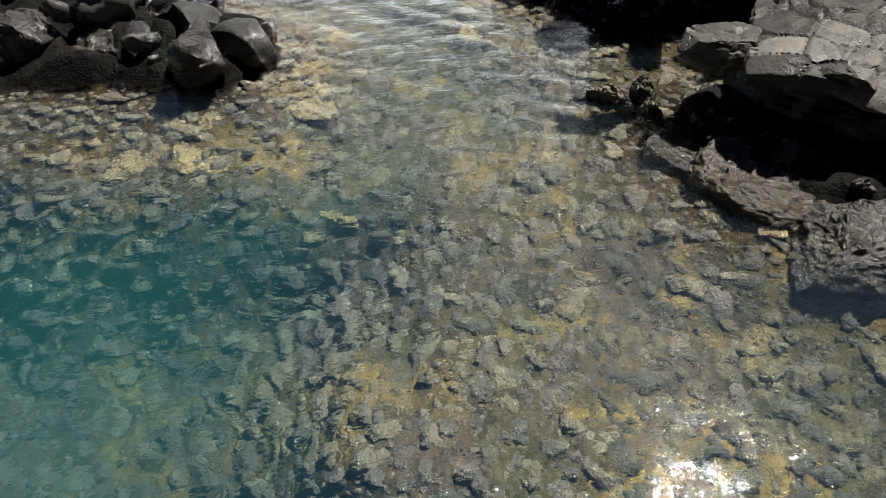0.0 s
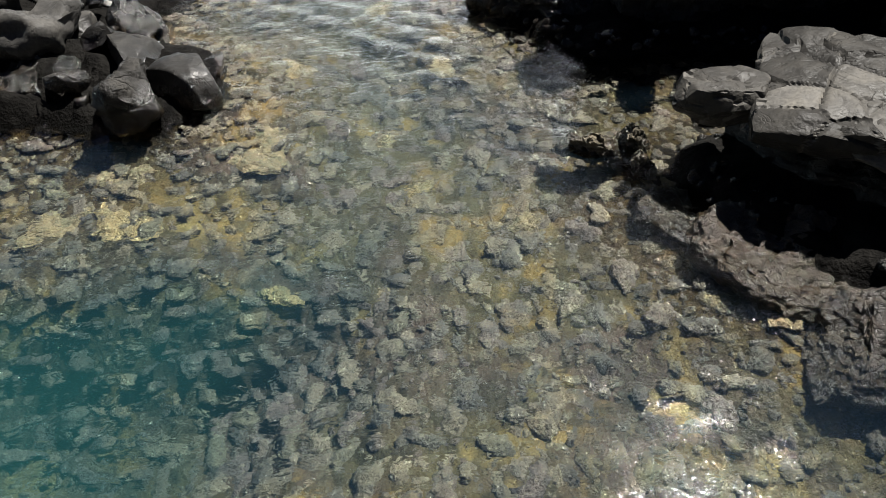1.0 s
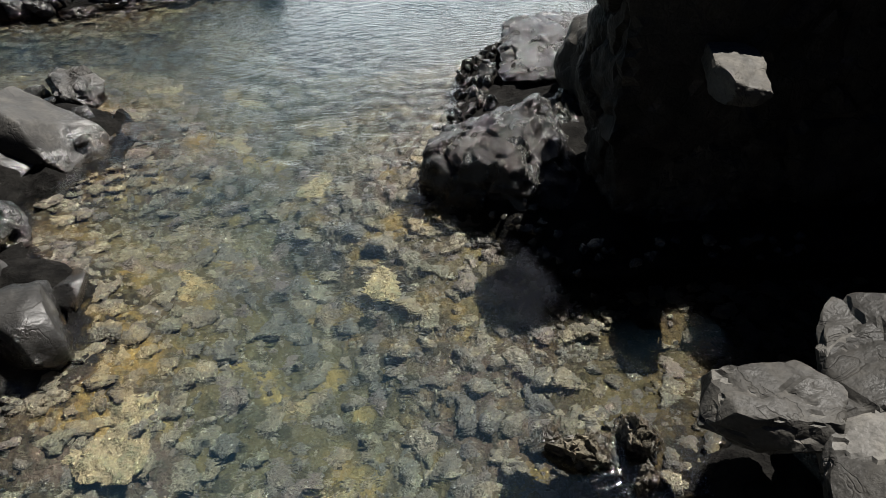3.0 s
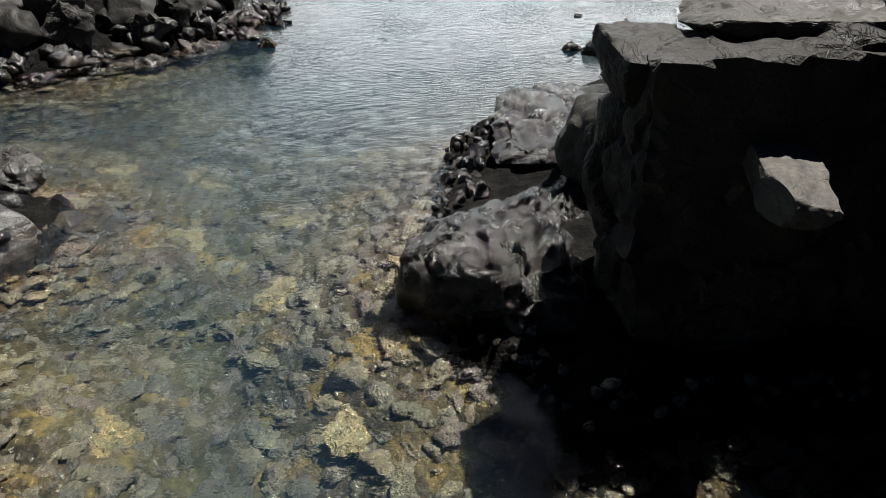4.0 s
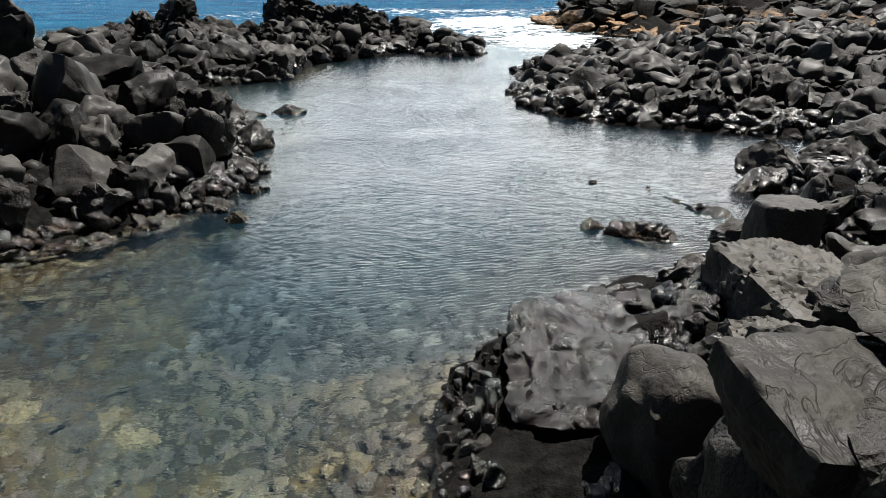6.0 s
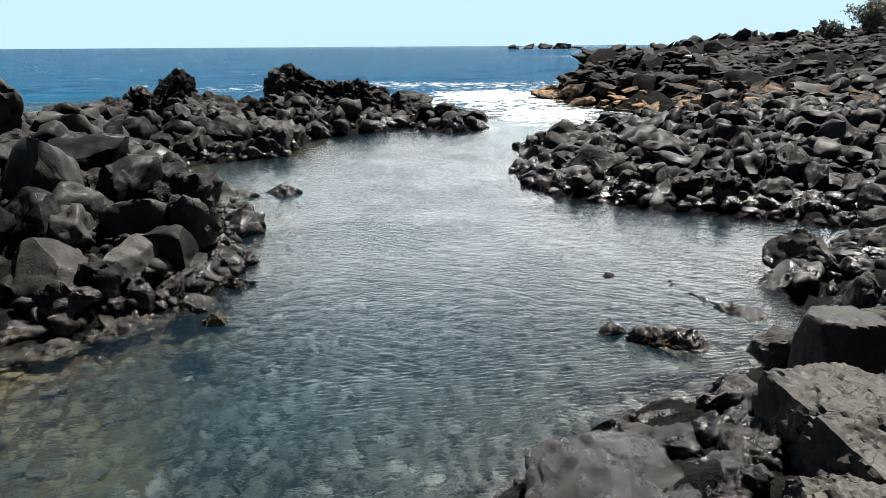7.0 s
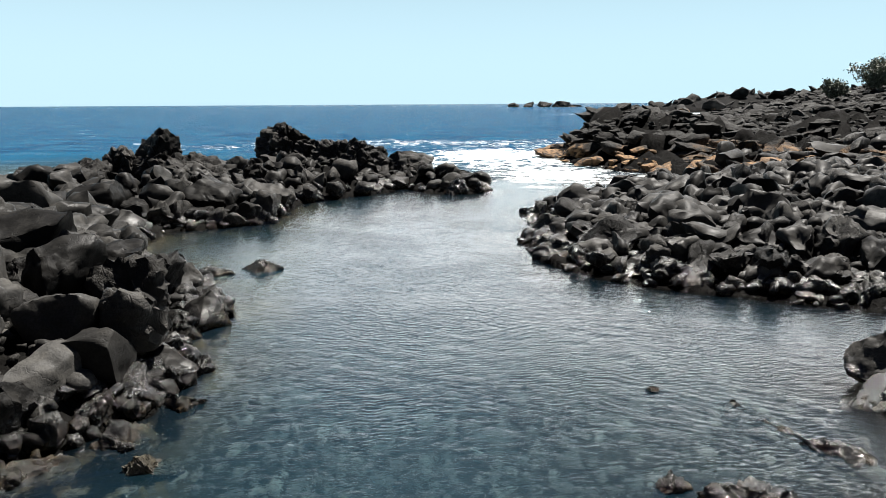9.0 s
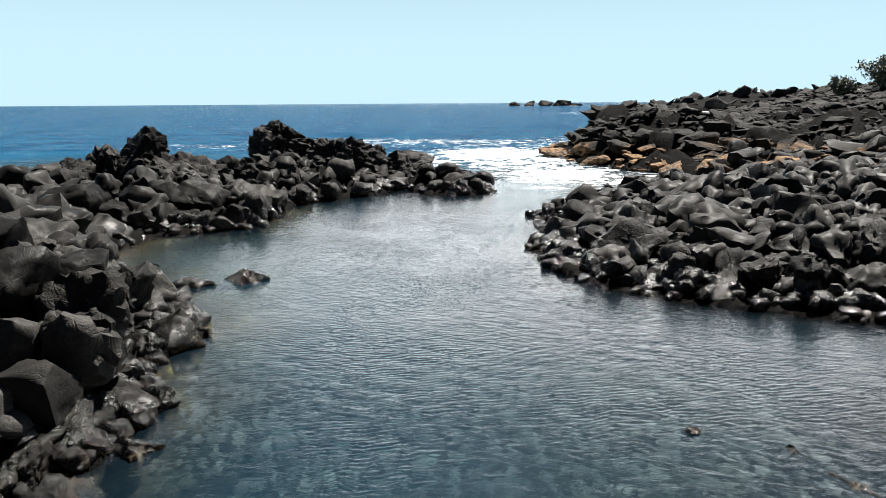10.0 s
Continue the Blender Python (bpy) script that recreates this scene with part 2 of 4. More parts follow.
def cobble_material(name="bed_stone", deep=False):
    """Stones of the bed: grey, olive, mauve and tan, with weed; pale specks stand in for caustics."""
    k = Mat(name)
    oi = k.node("ShaderNodeObjectInfo").outputs["Random"]
    isl = k.node("ShaderNodeNewGeometry").outputs["Random Per Island"]
    r = k.math("FRACT", k.math("ADD", k.math("MULTIPLY", oi, 7.31), isl))
    cr = k.node("ShaderNodeValToRGB", {"Fac": r})
    e = cr.color_ramp.elements
    e[0].position, e[0].color = 0.0, (0.022, 0.018, 0.010, 1)
    e[1].position, e[1].color = 1.0, (0.13, 0.098, 0.045, 1)
    for p, c in ((0.2, (0.046, 0.038, 0.020)), (0.4, (0.082, 0.048, 0.040)), (0.6, (0.072, 0.066, 0.024)), (0.82, (0.145, 0.112, 0.070))):
        x = e.new(p)
        x.color = (*c, 1)
    if deep:
        for x, c in zip(e, ((0.012, 0.012, 0.012), (0.018, 0.018, 0.016), (0.030, 0.029, 0.028), (0.040, 0.039, 0.036), (0.085, 0.084, 0.078), (0.17, 0.168, 0.155))):
            x.color = (*c, 1)
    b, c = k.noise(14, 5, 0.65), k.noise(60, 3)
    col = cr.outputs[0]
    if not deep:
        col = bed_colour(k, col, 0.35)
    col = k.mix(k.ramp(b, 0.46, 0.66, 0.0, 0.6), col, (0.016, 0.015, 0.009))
    # pale specks put the bright play of caustic light into the colour
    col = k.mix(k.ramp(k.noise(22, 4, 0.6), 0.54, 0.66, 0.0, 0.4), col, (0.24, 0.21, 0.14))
    col = k.mix(1.0, col, (0.50, 0.47, 0.44) if deep else (0.46, 0.45, 0.405), "MULTIPLY")
    return k.set(Base_Color=col, Roughness=0.8, Normal=k.bump(k.math("ADD", b, k.math("MULTIPLY", c, 0.5)), 0.9, 0.05))


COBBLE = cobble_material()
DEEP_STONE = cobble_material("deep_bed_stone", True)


def weed_stone():
    """Stones under brown and olive weed."""
    k = Mat("weed_grown_stone")
    a, b = k.noise(2.2, 4, 0.6), k.noise(30, 5, 0.65)
    col = k.mix(k.ramp(a, 0.42, 0.58), (0.014, 0.009, 0.003), (0.046, 0.033, 0.009))
    col = k.mix(k.ramp(b, 0.45, 0.62, 0.0, 0.8), col, (0.008, 0.007, 0.003))
    return k.set(Base_Color=col, Roughness=0.85, Normal=k.bump(b, 0.9, 0.05))


WEED_STONE = weed_stone()


def water_material():
    """Clear sea water: ripples, mirror gloss by Fresnel, body colour growing with depth, foam where it breaks."""
    k = Mat("sea_water")
    t = k.t
    t.nodes.remove(k.bsdf)
    depth, foam, swell = k.attr("depth"), k.attr("foam"), k.attr("open_sea")
    warp = k.node("ShaderNodeMapping", {"Vector": k.pos, "Scale": (1.15, 1.8, 1.0), "Rotation": (0, 0, 0.15)}).outputs[0]
    h = k.math("MULTIPLY", k.noise(6.0, 4, 0.55, warp, 0.9), 0.0055)
    # rare steep wavelets that glint
    h = k.math("ADD", h, k.math("MULTIPLY", k.ramp(k.noise(13, 2, 0.5, warp, 0.6), 0.60, 0.78), k.ramp(k.noise(1.1, 2), 0.45, 0.65, 0.0, 0.014)))
    # wind ripples: trains of crests, each strong in some patches and faint in others
    for turn, scale, height, seed in ((1.50, 1.5, 0.0008, 0.0), (1.05, 2.9, 0.0010, 3.0), (2.05, 2.6, 0.0010, 7.0), (1.7, 5.2, 0.0012, 11.0)):
        v = k.node("ShaderNodeMapping", {"Vector": k.pos, "Location": (seed, seed, 0), "Rotation": (0, 0, -turn)}).outputs[0]
        crest = k.node("ShaderNodeTexWave", {"Vector": v, "Scale": scale, "Distortion": 9.0, "Detail": 2.0, "Detail Scale": 0.7, "Detail Roughness": 0.5}).outputs["Fac"]
        h = k.math("ADD", h, k.math("MULTIPLY", k.math("MULTIPLY", crest, height), k.ramp(k.noise(0.55, 2, 0.5, v), 0.40, 0.62, 0.1, 1.0)))
    calm = k.bump(k.math("MULTIPLY", h, k.ramp(k.attr("smooth_zone"), 0.0, 1.0, 1.0, 0.4)), 1.0, 1.0)
    bent = k.bump(k.math("ADD", k.noise(7.5, 2, 0.5, warp, 0.8), k.math("MULTIPLY", k.noise(17, 2, 0.5, warp), 0.25)), 1.0, k.ramp(depth, 0.5, 1.1, 0.0058, 0.0022), calm)
    chop = k.bump(k.math("ADD", k.noise(20, 2, 0.5, warp, 0.5), k.math("MULTIPLY", k.noise(52, 2, 0.5, warp), 0.45)), 1.0, k.ramp(k.attr("smooth_zone"), 0.0, 1.0, 0.0012, 0.0018), calm)
    hs = k.math("ADD", k.math("ADD", k.noise(0.55, 6, 0.66, warp), k.math("MULTIPLY", k.noise(1.9, 5, 0.65, warp), 0.45)), k.math("MULTIPLY", k.noise(0.06, 3, 0.5, warp), 2.0))
    nrm = k.bump(k.math("MULTIPLY", hs, swell), 1.0, 1.5, chop)
    body = k.mix(k.ramp(depth, 0.45, 1.0), (0.014, 0.032, 0.048), (0.006, 0.019, 0.027))
    body = k.mix(k.ramp(depth, 0.6, 6.0), body, (0.004, 0.040, 0.080))
    body = k.mix(k.ramp(k.math("MULTIPLY", k.noise(0.22, 6, 0.7, warp), swell), 0.40, 0.62, 0.0, 0.8), body, (0.0015, 0.013, 0.040))
    body = k.mix(k.attr("green"), body, (0.006, 0.031, 0.032))
    fade = lambda a: k.math("POWER", 2.718, k.math("MULTIPLY", depth, -a))
    tint = k.node("ShaderNodeCombineColor", {0: fade(0.50), 1: fade(0.22), 2: fade(0.15)}).outputs[0]
    clear = k.node("ShaderNodeBsdfRefraction", {"Color": tint, "Roughness": 0.03, "IOR": 1.333, "Normal": bent}).outputs[0]
    milk = k.node("ShaderNodeBsdfDiffuse", {"Color": body}).outputs[0]
    murk = k.math("SUBTRACT", 1.0, k.math("POWER", 2.718, k.math("MULTIPLY", k.math("MAXIMUM", k.math("SUBTRACT", depth, 0.24), 0.0), k.math("SUBTRACT", k.ramp(swell, 0.0, 0.5, -0.42, -0.9), k.math("MULTIPLY", k.attr("green"), 0.12)))))
    inner = k.node("ShaderNodeMixShader", {0: murk, 1: clear, 2: milk}).outputs[0]
    gloss = k.node("ShaderNodeBsdfGlossy", {"Roughness": 0.025, "Normal": nrm}).outputs[0]
    fres = k.node("ShaderNodeFresnel", {"IOR": 1.333, "Normal": nrm}).outputs[0]
    wet = k.node("ShaderNodeMixShader", {0: fres, 1: inner, 2: gloss}).outputs[0]
    froth = k.node("ShaderNodeBsdfDiffuse", {"Color": k.mix(k.ramp(k.noise(0.9, 7, 0.7, None, 0.8), 0.35, 0.65), (0.34, 0.38, 0.39), (0.62, 0.64, 0.64))}).outputs[0]
    lace = k.math("ADD", foam, k.ramp(k.noise(1.3, 7, 0.72, None, 1.2), 0.3, 0.7, -0.8, 0.5))
    mask = k.math("MULTIPLY", k.ramp(lace, 0.25, 0.75, 0.0, 0.92), k.ramp(foam, 0.02, 0.12))
    caps = k.math("MULTIPLY", k.ramp(swell, 0.6, 1.0), k.ramp(k.noise(0.30, 7, 0.72, warp, 0.5), 0.645, 0.70, 0.0, 0.7))
    mask = k.math("MAXIMUM", mask, caps)
    sh = k.node("ShaderNodeMixShader", {0: mask, 1: wet, 2: froth}).outputs[0]
    t.links.new(sh, k.out.inputs["Surface"])
    return k.m


WATER = water_material()


# ---- plan: shorelines at water level ----
LEFT_BANK = [(-9, 9.6), (-3.4, 10.85), (-2.55, 11.45), (-1.83, 12.0), (-1.2, 12.8), (-1.0, 13.9), (-1.5, 14.65), (-1.17, 15.6), (-1.5, 16.4),
             (-2.2, 17.3), (-3.4, 18.6), (-3.9, 19.4), (-4.0, 21.4), (-2.1, 22.2), (-1.8, 25.4), (0.5, 27.6), (0.6, 29.6), (-1.5, 32.5),
             (-5, 32), (-9, 30.5), (-14, 27), (-22, 20), (-20, 10)]
LEFT_NEAR = [(-22, 1.0), (-14, 2.4), (-9.5, 3.3), (-7.2, 4.6), (-5.0, 4.5), (-3.4, 4.95), (-1.45, 4.9), (-1.2, 5.2), (-1.3, 5.75), (-2.0, 6.3), (-2.1, 6.6), (-1.6, 7.4), (-1.8, 8.1), (-3.0, 8.5), (-4.6, 8.1), (-6.4, 8.7), (-8.6, 8.0), (-12, 8.6), (-22, 7.0)]
# notch before the tall rock: made-up water recess, mirrors the dark face
RIGHT_BANK = [(9, -6), (4.4, -0.5), (3.4, 2.0), (2.75, 2.85), (2.3, 3.1), (1.95, 3.45), (1.75, 3.9), (1.75, 4.3), (2.6, 4.75), (3.5, 4.95), (3.5, 5.6), (2.1, 5.6), (1.45, 5.5), (1.2, 6.0), (0.75, 6.8), (0.8, 7.4),
              (1.0, 8.0), (1.05, 8.8), (1.6, 9.5), (2.3, 10.05), (3.2, 10.4), (3.75, 10.7), (4.5, 11.5), (4.85, 12.3), (4.8, 13.0), (5.8, 13.6), (7.4, 14.3),
              (6.9, 15.0), (5.4, 15.9), (4.3, 16.5), (3.6, 17.2), (3.05, 18.2), (2.95, 20.2), (3.5, 21.6), (3.6, 23.3), (4.8, 25.0), (6.2, 26.8),
              (9.6, 29.0), (10.5, 31.0), (8.6, 33.0), (6.6, 38.3), (9.5, 46), (22, 66), (60, 110), (150, 120), (150, -6)]
REEF_ROCKS = [(1.5, 27.0), (2.6, 26.9), (3.2, 27.4), (3.1, 29.5), (0.9, 31.2), (0.0, 30.2)]
FAR_POINT = [(52, 178), (75, 172), (160, 150), (420, 190), (420, 330), (150, 300), (75, 230)]


def signed(px, py, poly):
    """Distance to the polygon's edge, positive inside."""
    best, inside = np.full(px.shape, 1e9), np.zeros(px.shape, bool)
    for (ax, ay), (bx, by) in zip(poly, poly[1:] + poly[:1]):
        dx, dy = bx - ax, by - ay
        s = np.clip(((px - ax) * dx + (py - ay) * dy) / (dx * dx + dy * dy), 0, 1)
        best = np.minimum(best, np.hypot(px - ax - s * dx, py - ay - s * dy))
        if abs(dy) > 1e-9:
            inside ^= ((ay > py) != (by > py)) & (px < (py - ay) / dy * dx + ax)
    return np.where(inside, best, -best)


rng = np.random.default_rng(7)
WAVES = [(rng.uniform(0, math.tau), rng.uniform(0, math.tau), 2.0 ** o * rng.uniform(0.8, 1.25), 0.5 ** o) for o in range(5) for _ in range(4)]


def relief(x, y, scale):
    """Smooth uneven relief between about -1 and 1, made of crossing waves."""
    s = np.zeros_like(x)
    for a, p, f, w in WAVES:
        u = (x * math.cos(a) + y * math.sin(a)) * f / scale
        s += w * np.sin(u + p + 1.3 * np.sin(0.7 * u + 2 * p))
    return s / 4.2


def bump_at(x, y, cx, cy, rx, ry):
    return np.exp(-(((x - cx) / rx) ** 2 + ((y - cy) / ry) ** 2))


def hollow(x, y):
    """The deep hollow at the head of the pool: 1 in its middle, 0 on the shallow bed round it."""
    wob = 0.5 * relief(x + 9, y, 1.5) + 0.3 * relief(x + 4, y + 5, 0.5)
    rim = np.minimum((0.1 - x + 0.2 * (y - 2.0)) / 1.7, (3.95 - y) / 1.3) + 0.55 * wob
    rim = np.clip(rim, 0, 1)
    return rim * rim * (3 - 2 * rim)


def ground_height(x, y):
    left, near, right = signed(x, y, LEFT_BANK), signed(x, y, LEFT_NEAR), signed(x, y, RIGHT_BANK)
    reef, far = signed(x, y, REEF_ROCKS), signed(x, y, FAR_POINT)
    shore = np.maximum.reduce([left, near, right, reef, far])
    # under water: a shallow bed, a deep hollow, deep open sea
    pool = -0.16 - (0.34 + 0.22 * np.clip((y - 3.5) / 3, 0, 1)) * np.clip(-shore / 1.2, 0, 1) + 0.07 * relief(x, y, 1.4) + 0.045 * relief(x, y, 0.33)
    pool -= 0.8 * hollow(x, y)
    pool -= 0.6 * np.clip((y - 10.5) / 4, 0, 1) * np.clip(-shore / 1.0, 0, 1)
    pool -= 0.55 * bump_at(x, y, 0.9, 11.5, 1.5, 2.2) + 0.75 * bump_at(x, y, 0.2, 19, 2.2, 6.0) + 0.35 * bump_at(x, y, -0.2, 10.2, 0.7, 0.6)
    pool += 0.25 * bump_at(x, y, -2.4, 10.4, 1.0, 1.3)
    outside = np.clip((y - 29 - 0.35 * np.abs(x - 3)) / 30, 0, 1) + np.clip((-x - 15) / 20, 0, 1) * np.clip((y - 9) / 10, 0, 1)
    pool -= 9 * np.clip(outside, 0, 1)
    # dry land
    lh = 0.0 + np.minimum(0.36 * left, 0.8) * np.where(y < 19, 1.0, np.where(y < 23, 0.6, 0.75)) * np.where(x < -5.5, 0.55, 1.0)
    nh = 0.02 + np.minimum(0.35 * near, 0.25)
    steep = np.clip((11.0 - y) / 2.0, 0, 1)
    rh = 0.07 * steep * np.clip(right / 0.12, 0, 1) + steep * np.minimum(0.12 * right, 0.22) + (1 - steep) * np.minimum(0.075 * right, 1.45) + np.clip((x - 16) / 60, 0, 1) * 4.2
    rh += 0.30 * np.clip(right / 2.5, 0, 1) * np.clip((y - 34) / 3, 0, 1) + 1.5 * bump_at(x, y, 12.3, 44, 4.2, 7) * np.clip(right / 1.6, 0, 1)
    fh = np.minimum(0.16 * far, 4.2) + 1.4 * np.clip((x - 110) / 60, 0, 1)
    eh = np.minimum(0.3 * reef, 0.35)
    land = np.where(left > 0, lh, np.where(near > 0, nh, np.where(right > 0, rh, np.where(reef > 0, eh, fh))))
    # unseen lava slope inland, added behind the pool's head to block skylight
    unseen_hill = 11.0 * np.clip((-2.2 - y) / 9.0, 0, 1) + 3.0 * np.clip((x - 6.0) / 5.0, 0, 1) * np.clip((9.0 - y) / 4.0, 0, 1)
    land = land + np.where(right > 0, unseen_hill, 0.0)
    pool = pool + 1.3 * unseen_hill
    land = land + np.clip(shore, 0, 1) * 0.12 * relief(x, y, 0.9) + np.clip(shore / 8, 0, 1) * 0.35 * relief(x, y, 5.0)
    return np.where(shore > 0, land, pool), shore


def plates(x, y, shore, scale):
    """Broken lava bedrock: tilted plates with cracks between them."""
    out = np.zeros(x.size)
    fx, fy, fs = x.ravel(), y.ravel(), shore.ravel()
    for i in np.nonzero((fs > -0.2) & (fy < 60))[0]:
        q = Vector((fx[i] / scale, fy[i] / scale, 0.0))
        d, pts = noise.voronoi(q)
        p = pts[0]
        tilt = (q.x - p.x) * math.sin(p.x * 37) + (q.y - p.y) * math.cos(p.y * 29)
        out[i] = 0.5 * math.sin(p.x * 91 + p.y * 57) + 0.9 * tilt - 0.9 * max(0.0, 0.16 - (d[1] - d[0])) / 0.16
    return (out * np.clip((fs + 0.2) / 0.3, 0, 1)).reshape(x.shape) * scale * 0.3


def ripples(x, y):
    """Short crossing ripples of the pool, in metres."""
    z = np.zeros_like(x)
    r = np.random.default_rng(3)
    for i in range(18):
        wave = 0.16 * 1.17 ** (i % 6)
        a = r.normal(0.35, 0.6) if i % 3 else r.normal(-0.9, 0.3)
        k = math.tau / wave
        u = k * (x * math.sin(a) + y * math.cos(a)) + 0.9 * np.sin(1.7 * x + 2.3 * y + i) + 0.7 * np.sin(2.9 * y - 1.9 * x + 2 * i)
        z += wave * 0.0043 * (np.sin(u + r.uniform(0, 6)) + 0.25 * np.cos(2 * u)) * (0.6 + 0.4 * np.sin(0.9 * x + 0.6 * y + i))
    return z


def long_ripples(x, y):
    """Longer wind ripples of the open part of the pool."""
    z = np.zeros_like(x)
    r = np.random.default_rng(5)
    for i in range(10):
        wave = 0.20 * 1.18 ** (i % 5)
        a = r.normal(-0.12, 0.95)
        u = math.tau / wave * (x * math.sin(a) + y * math.cos(a)) + 1.4 * np.sin(0.8 * x + 0.5 * y + i) + 0.9 * np.sin(1.3 * y - 0.9 * x + 2 * i)
        z += wave * 0.0013 * np.sin(u) * np.clip(0.5 + 0.9 * np.sin(0.45 * x + 0.37 * y + 1.7 * i), 0, 1)
    return z


def steps(spans):
    out = []
    for a, b, n in spans:
        out += list(np.linspace(a, b, n, endpoint=False))
    return np.array(out + [spans[-1][1]])


def grid_mesh(name, xs, ys, zfun):
    gx, gy = np.meshgrid(xs, ys)
    gz, extra = zfun(gx, gy)
    co = np.stack([gx, gy, gz], -1).reshape(-1, 3)
    nx, ny = len(xs), len(ys)
    i = np.arange((ny - 1) * (nx - 1))
    a = (i // (nx - 1)) * nx + i % (nx - 1)
    me = bpy.data.meshes.new(name)
    me.from_pydata(co.tolist(), [], np.stack([a, a + 1, a + nx + 1, a + nx], -1).tolist())
    for key, val in extra.items():
        me.attributes.new(key, "FLOAT", "POINT").data.foreach_set("value", val.reshape(-1).astype(np.float32))
    me.shade_smooth()
    return me


WX = steps([(-2500, -300, 8), (-300, -40, 12), (-40, -8, 20), (-8, -3.2, 30), (-3.2, 3.6, 200), (3.6, 6.4, 50), (6.4, 9, 12), (9, 40, 40), (40, 300, 30), (300, 2500, 8)])
WY = steps([(-60, -6, 8), (-6, -0.2, 14), (-0.2, 12.6, 390), (12.6, 27, 240), (27, 36, 30), (36, 80, 50), (80, 320, 40), (320, 3500, 14)])
XS = steps([(-2500, -300, 8), (-300, -40, 16), (-40, -8, 32), (-8, -3, 40), (-3, 4, 120), (4, 9, 50), (9, 40, 120), (40, 300, 50), (300, 2500, 8)])
YS = steps([(-60, -6, 10), (-6, 0, 24), (0, 11, 170), (11, 20, 90), (20, 36, 90), (36, 80, 110), (80, 320, 50), (320, 3500, 14)])


def rugged(x, y):
    z, shore = ground_height(x, y)
    weed = np.clip(1.0 - np.abs(shore + 0.3) / 0.6, 0, 1) * np.clip(x / 0.8, 0, 1) * np.clip((6 - y) / 2, 0, 1)
    weed = np.maximum(weed, np.clip(1.0 - np.abs(shore + 0.5) / 1.0, 0, 1) * np.clip((-1.2 - x) / 0.6, 0, 1))
    weed = np.maximum(weed, np.clip((-1.0 - x) / 0.7, 0, 1) * np.clip((y - 9.0) / 0.6, 0, 1) * np.clip((13 - y) / 1.0, 0, 1))
    bare = np.where((x > 0.8) & (x < 4.2) & (y < 8.2), 0.3, 1.0)
    crags = np.where((y > 27) & (x > 5), 0.9 * plates(x + 3, y, shore, 1.7) + 0.35 * plates(x, y + 5, shore, 0.8), 0.0)
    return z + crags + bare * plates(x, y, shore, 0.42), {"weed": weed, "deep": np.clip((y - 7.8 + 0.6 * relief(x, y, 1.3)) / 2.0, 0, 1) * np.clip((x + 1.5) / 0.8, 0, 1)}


ground_mesh = grid_mesh("ground", XS, YS, rugged)
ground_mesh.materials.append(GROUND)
ground = tagged(new("ground", ground_mesh), "stony sea bed and broken dark lava shore", kind="structure")


def water_height(x, y):
    gz, shore = ground_height(x, y)
    depth = np.clip(-gz, 0, 40)
    sea = np.clip((y - 30 - 0.3 * np.abs(x - 3)) / 14, 0, 1)
    sea = np.maximum(sea, np.clip((-x - 14) / 8, 0, 1))
    near = np.clip((26.5 - y) / 3, 0, 1) * np.clip((x + 3.1) / 0.6, 0, 1) * np.clip((6.3 - x) / 0.8, 0, 1) * np.clip((y + 0.2) / 0.5, 0, 1)
    z = near * (ripples(x, y) * (1 - 0.72 * np.clip((y - 6.5) / 3, 0, 1)) + np.clip((y - 9) / 4, 0, 1) * long_ripples(x, y)) + sea * np.clip((90 - y) / 40, 0, 1) * np.clip((60 - np.abs(x)) / 20, 0, 1) * 0.22 * relief(x, y, 7.0)
    gap = np.maximum(bump_at(x, y, 6.2, 32.0, 2.3, 3.6), 1.1 * bump_at(x, y, 5.0, 39, 3.6, 5.5))
    gap = np.maximum(gap, 0.95 * bump_at(x, y, 8.5, 29.6, 2.2, 1.5))
    gap = np.maximum(gap, 0.42 * bump_at(x, y, 3, 52, 14, 5.0))
    coast = 0.75 * np.exp(-np.clip(-shore, 0, 99) / 2.2) * np.clip((y - 33) / 5, 0, 1)
    far_surf = 0.8 * bump_at(x, y, 66, 165, 26, 16) + 0.85 * bump_at(x, y, 90, 455, 50, 30)
    foam = np.clip(np.maximum.reduce([gap, coast, far_surf]), 0, 1.2)
    return z + 0.25 * gap * sea, {"depth": depth, "foam": foam, "open_sea": sea, "smooth_zone": near * np.clip((11.5 - y) / 4, 0, 1),
                                    "green": hollow(x, y)}


water_mesh = grid_mesh("water", WX, WY, water_height)
water_mesh.materials.append(WATER)
water = tagged(new("water", water_mesh), "clear rippled tide pool opening to blue sea with white foam", kind="structure")
water.visible_shadow = False


# ---- rocks ----
ICO = {}


def icosphere(level):
    if level not in ICO:
        bm = bmesh.new()
        bmesh.ops.create_icosphere(bm, subdivisions=level, radius=1.0)
        bm.verts.ensure_lookup_table()
        ICO[level] = (np.array([v.co for v in bm.verts]), [[v.index for v in f.verts] for f in bm.faces])
        bm.free()
    return ICO[level]


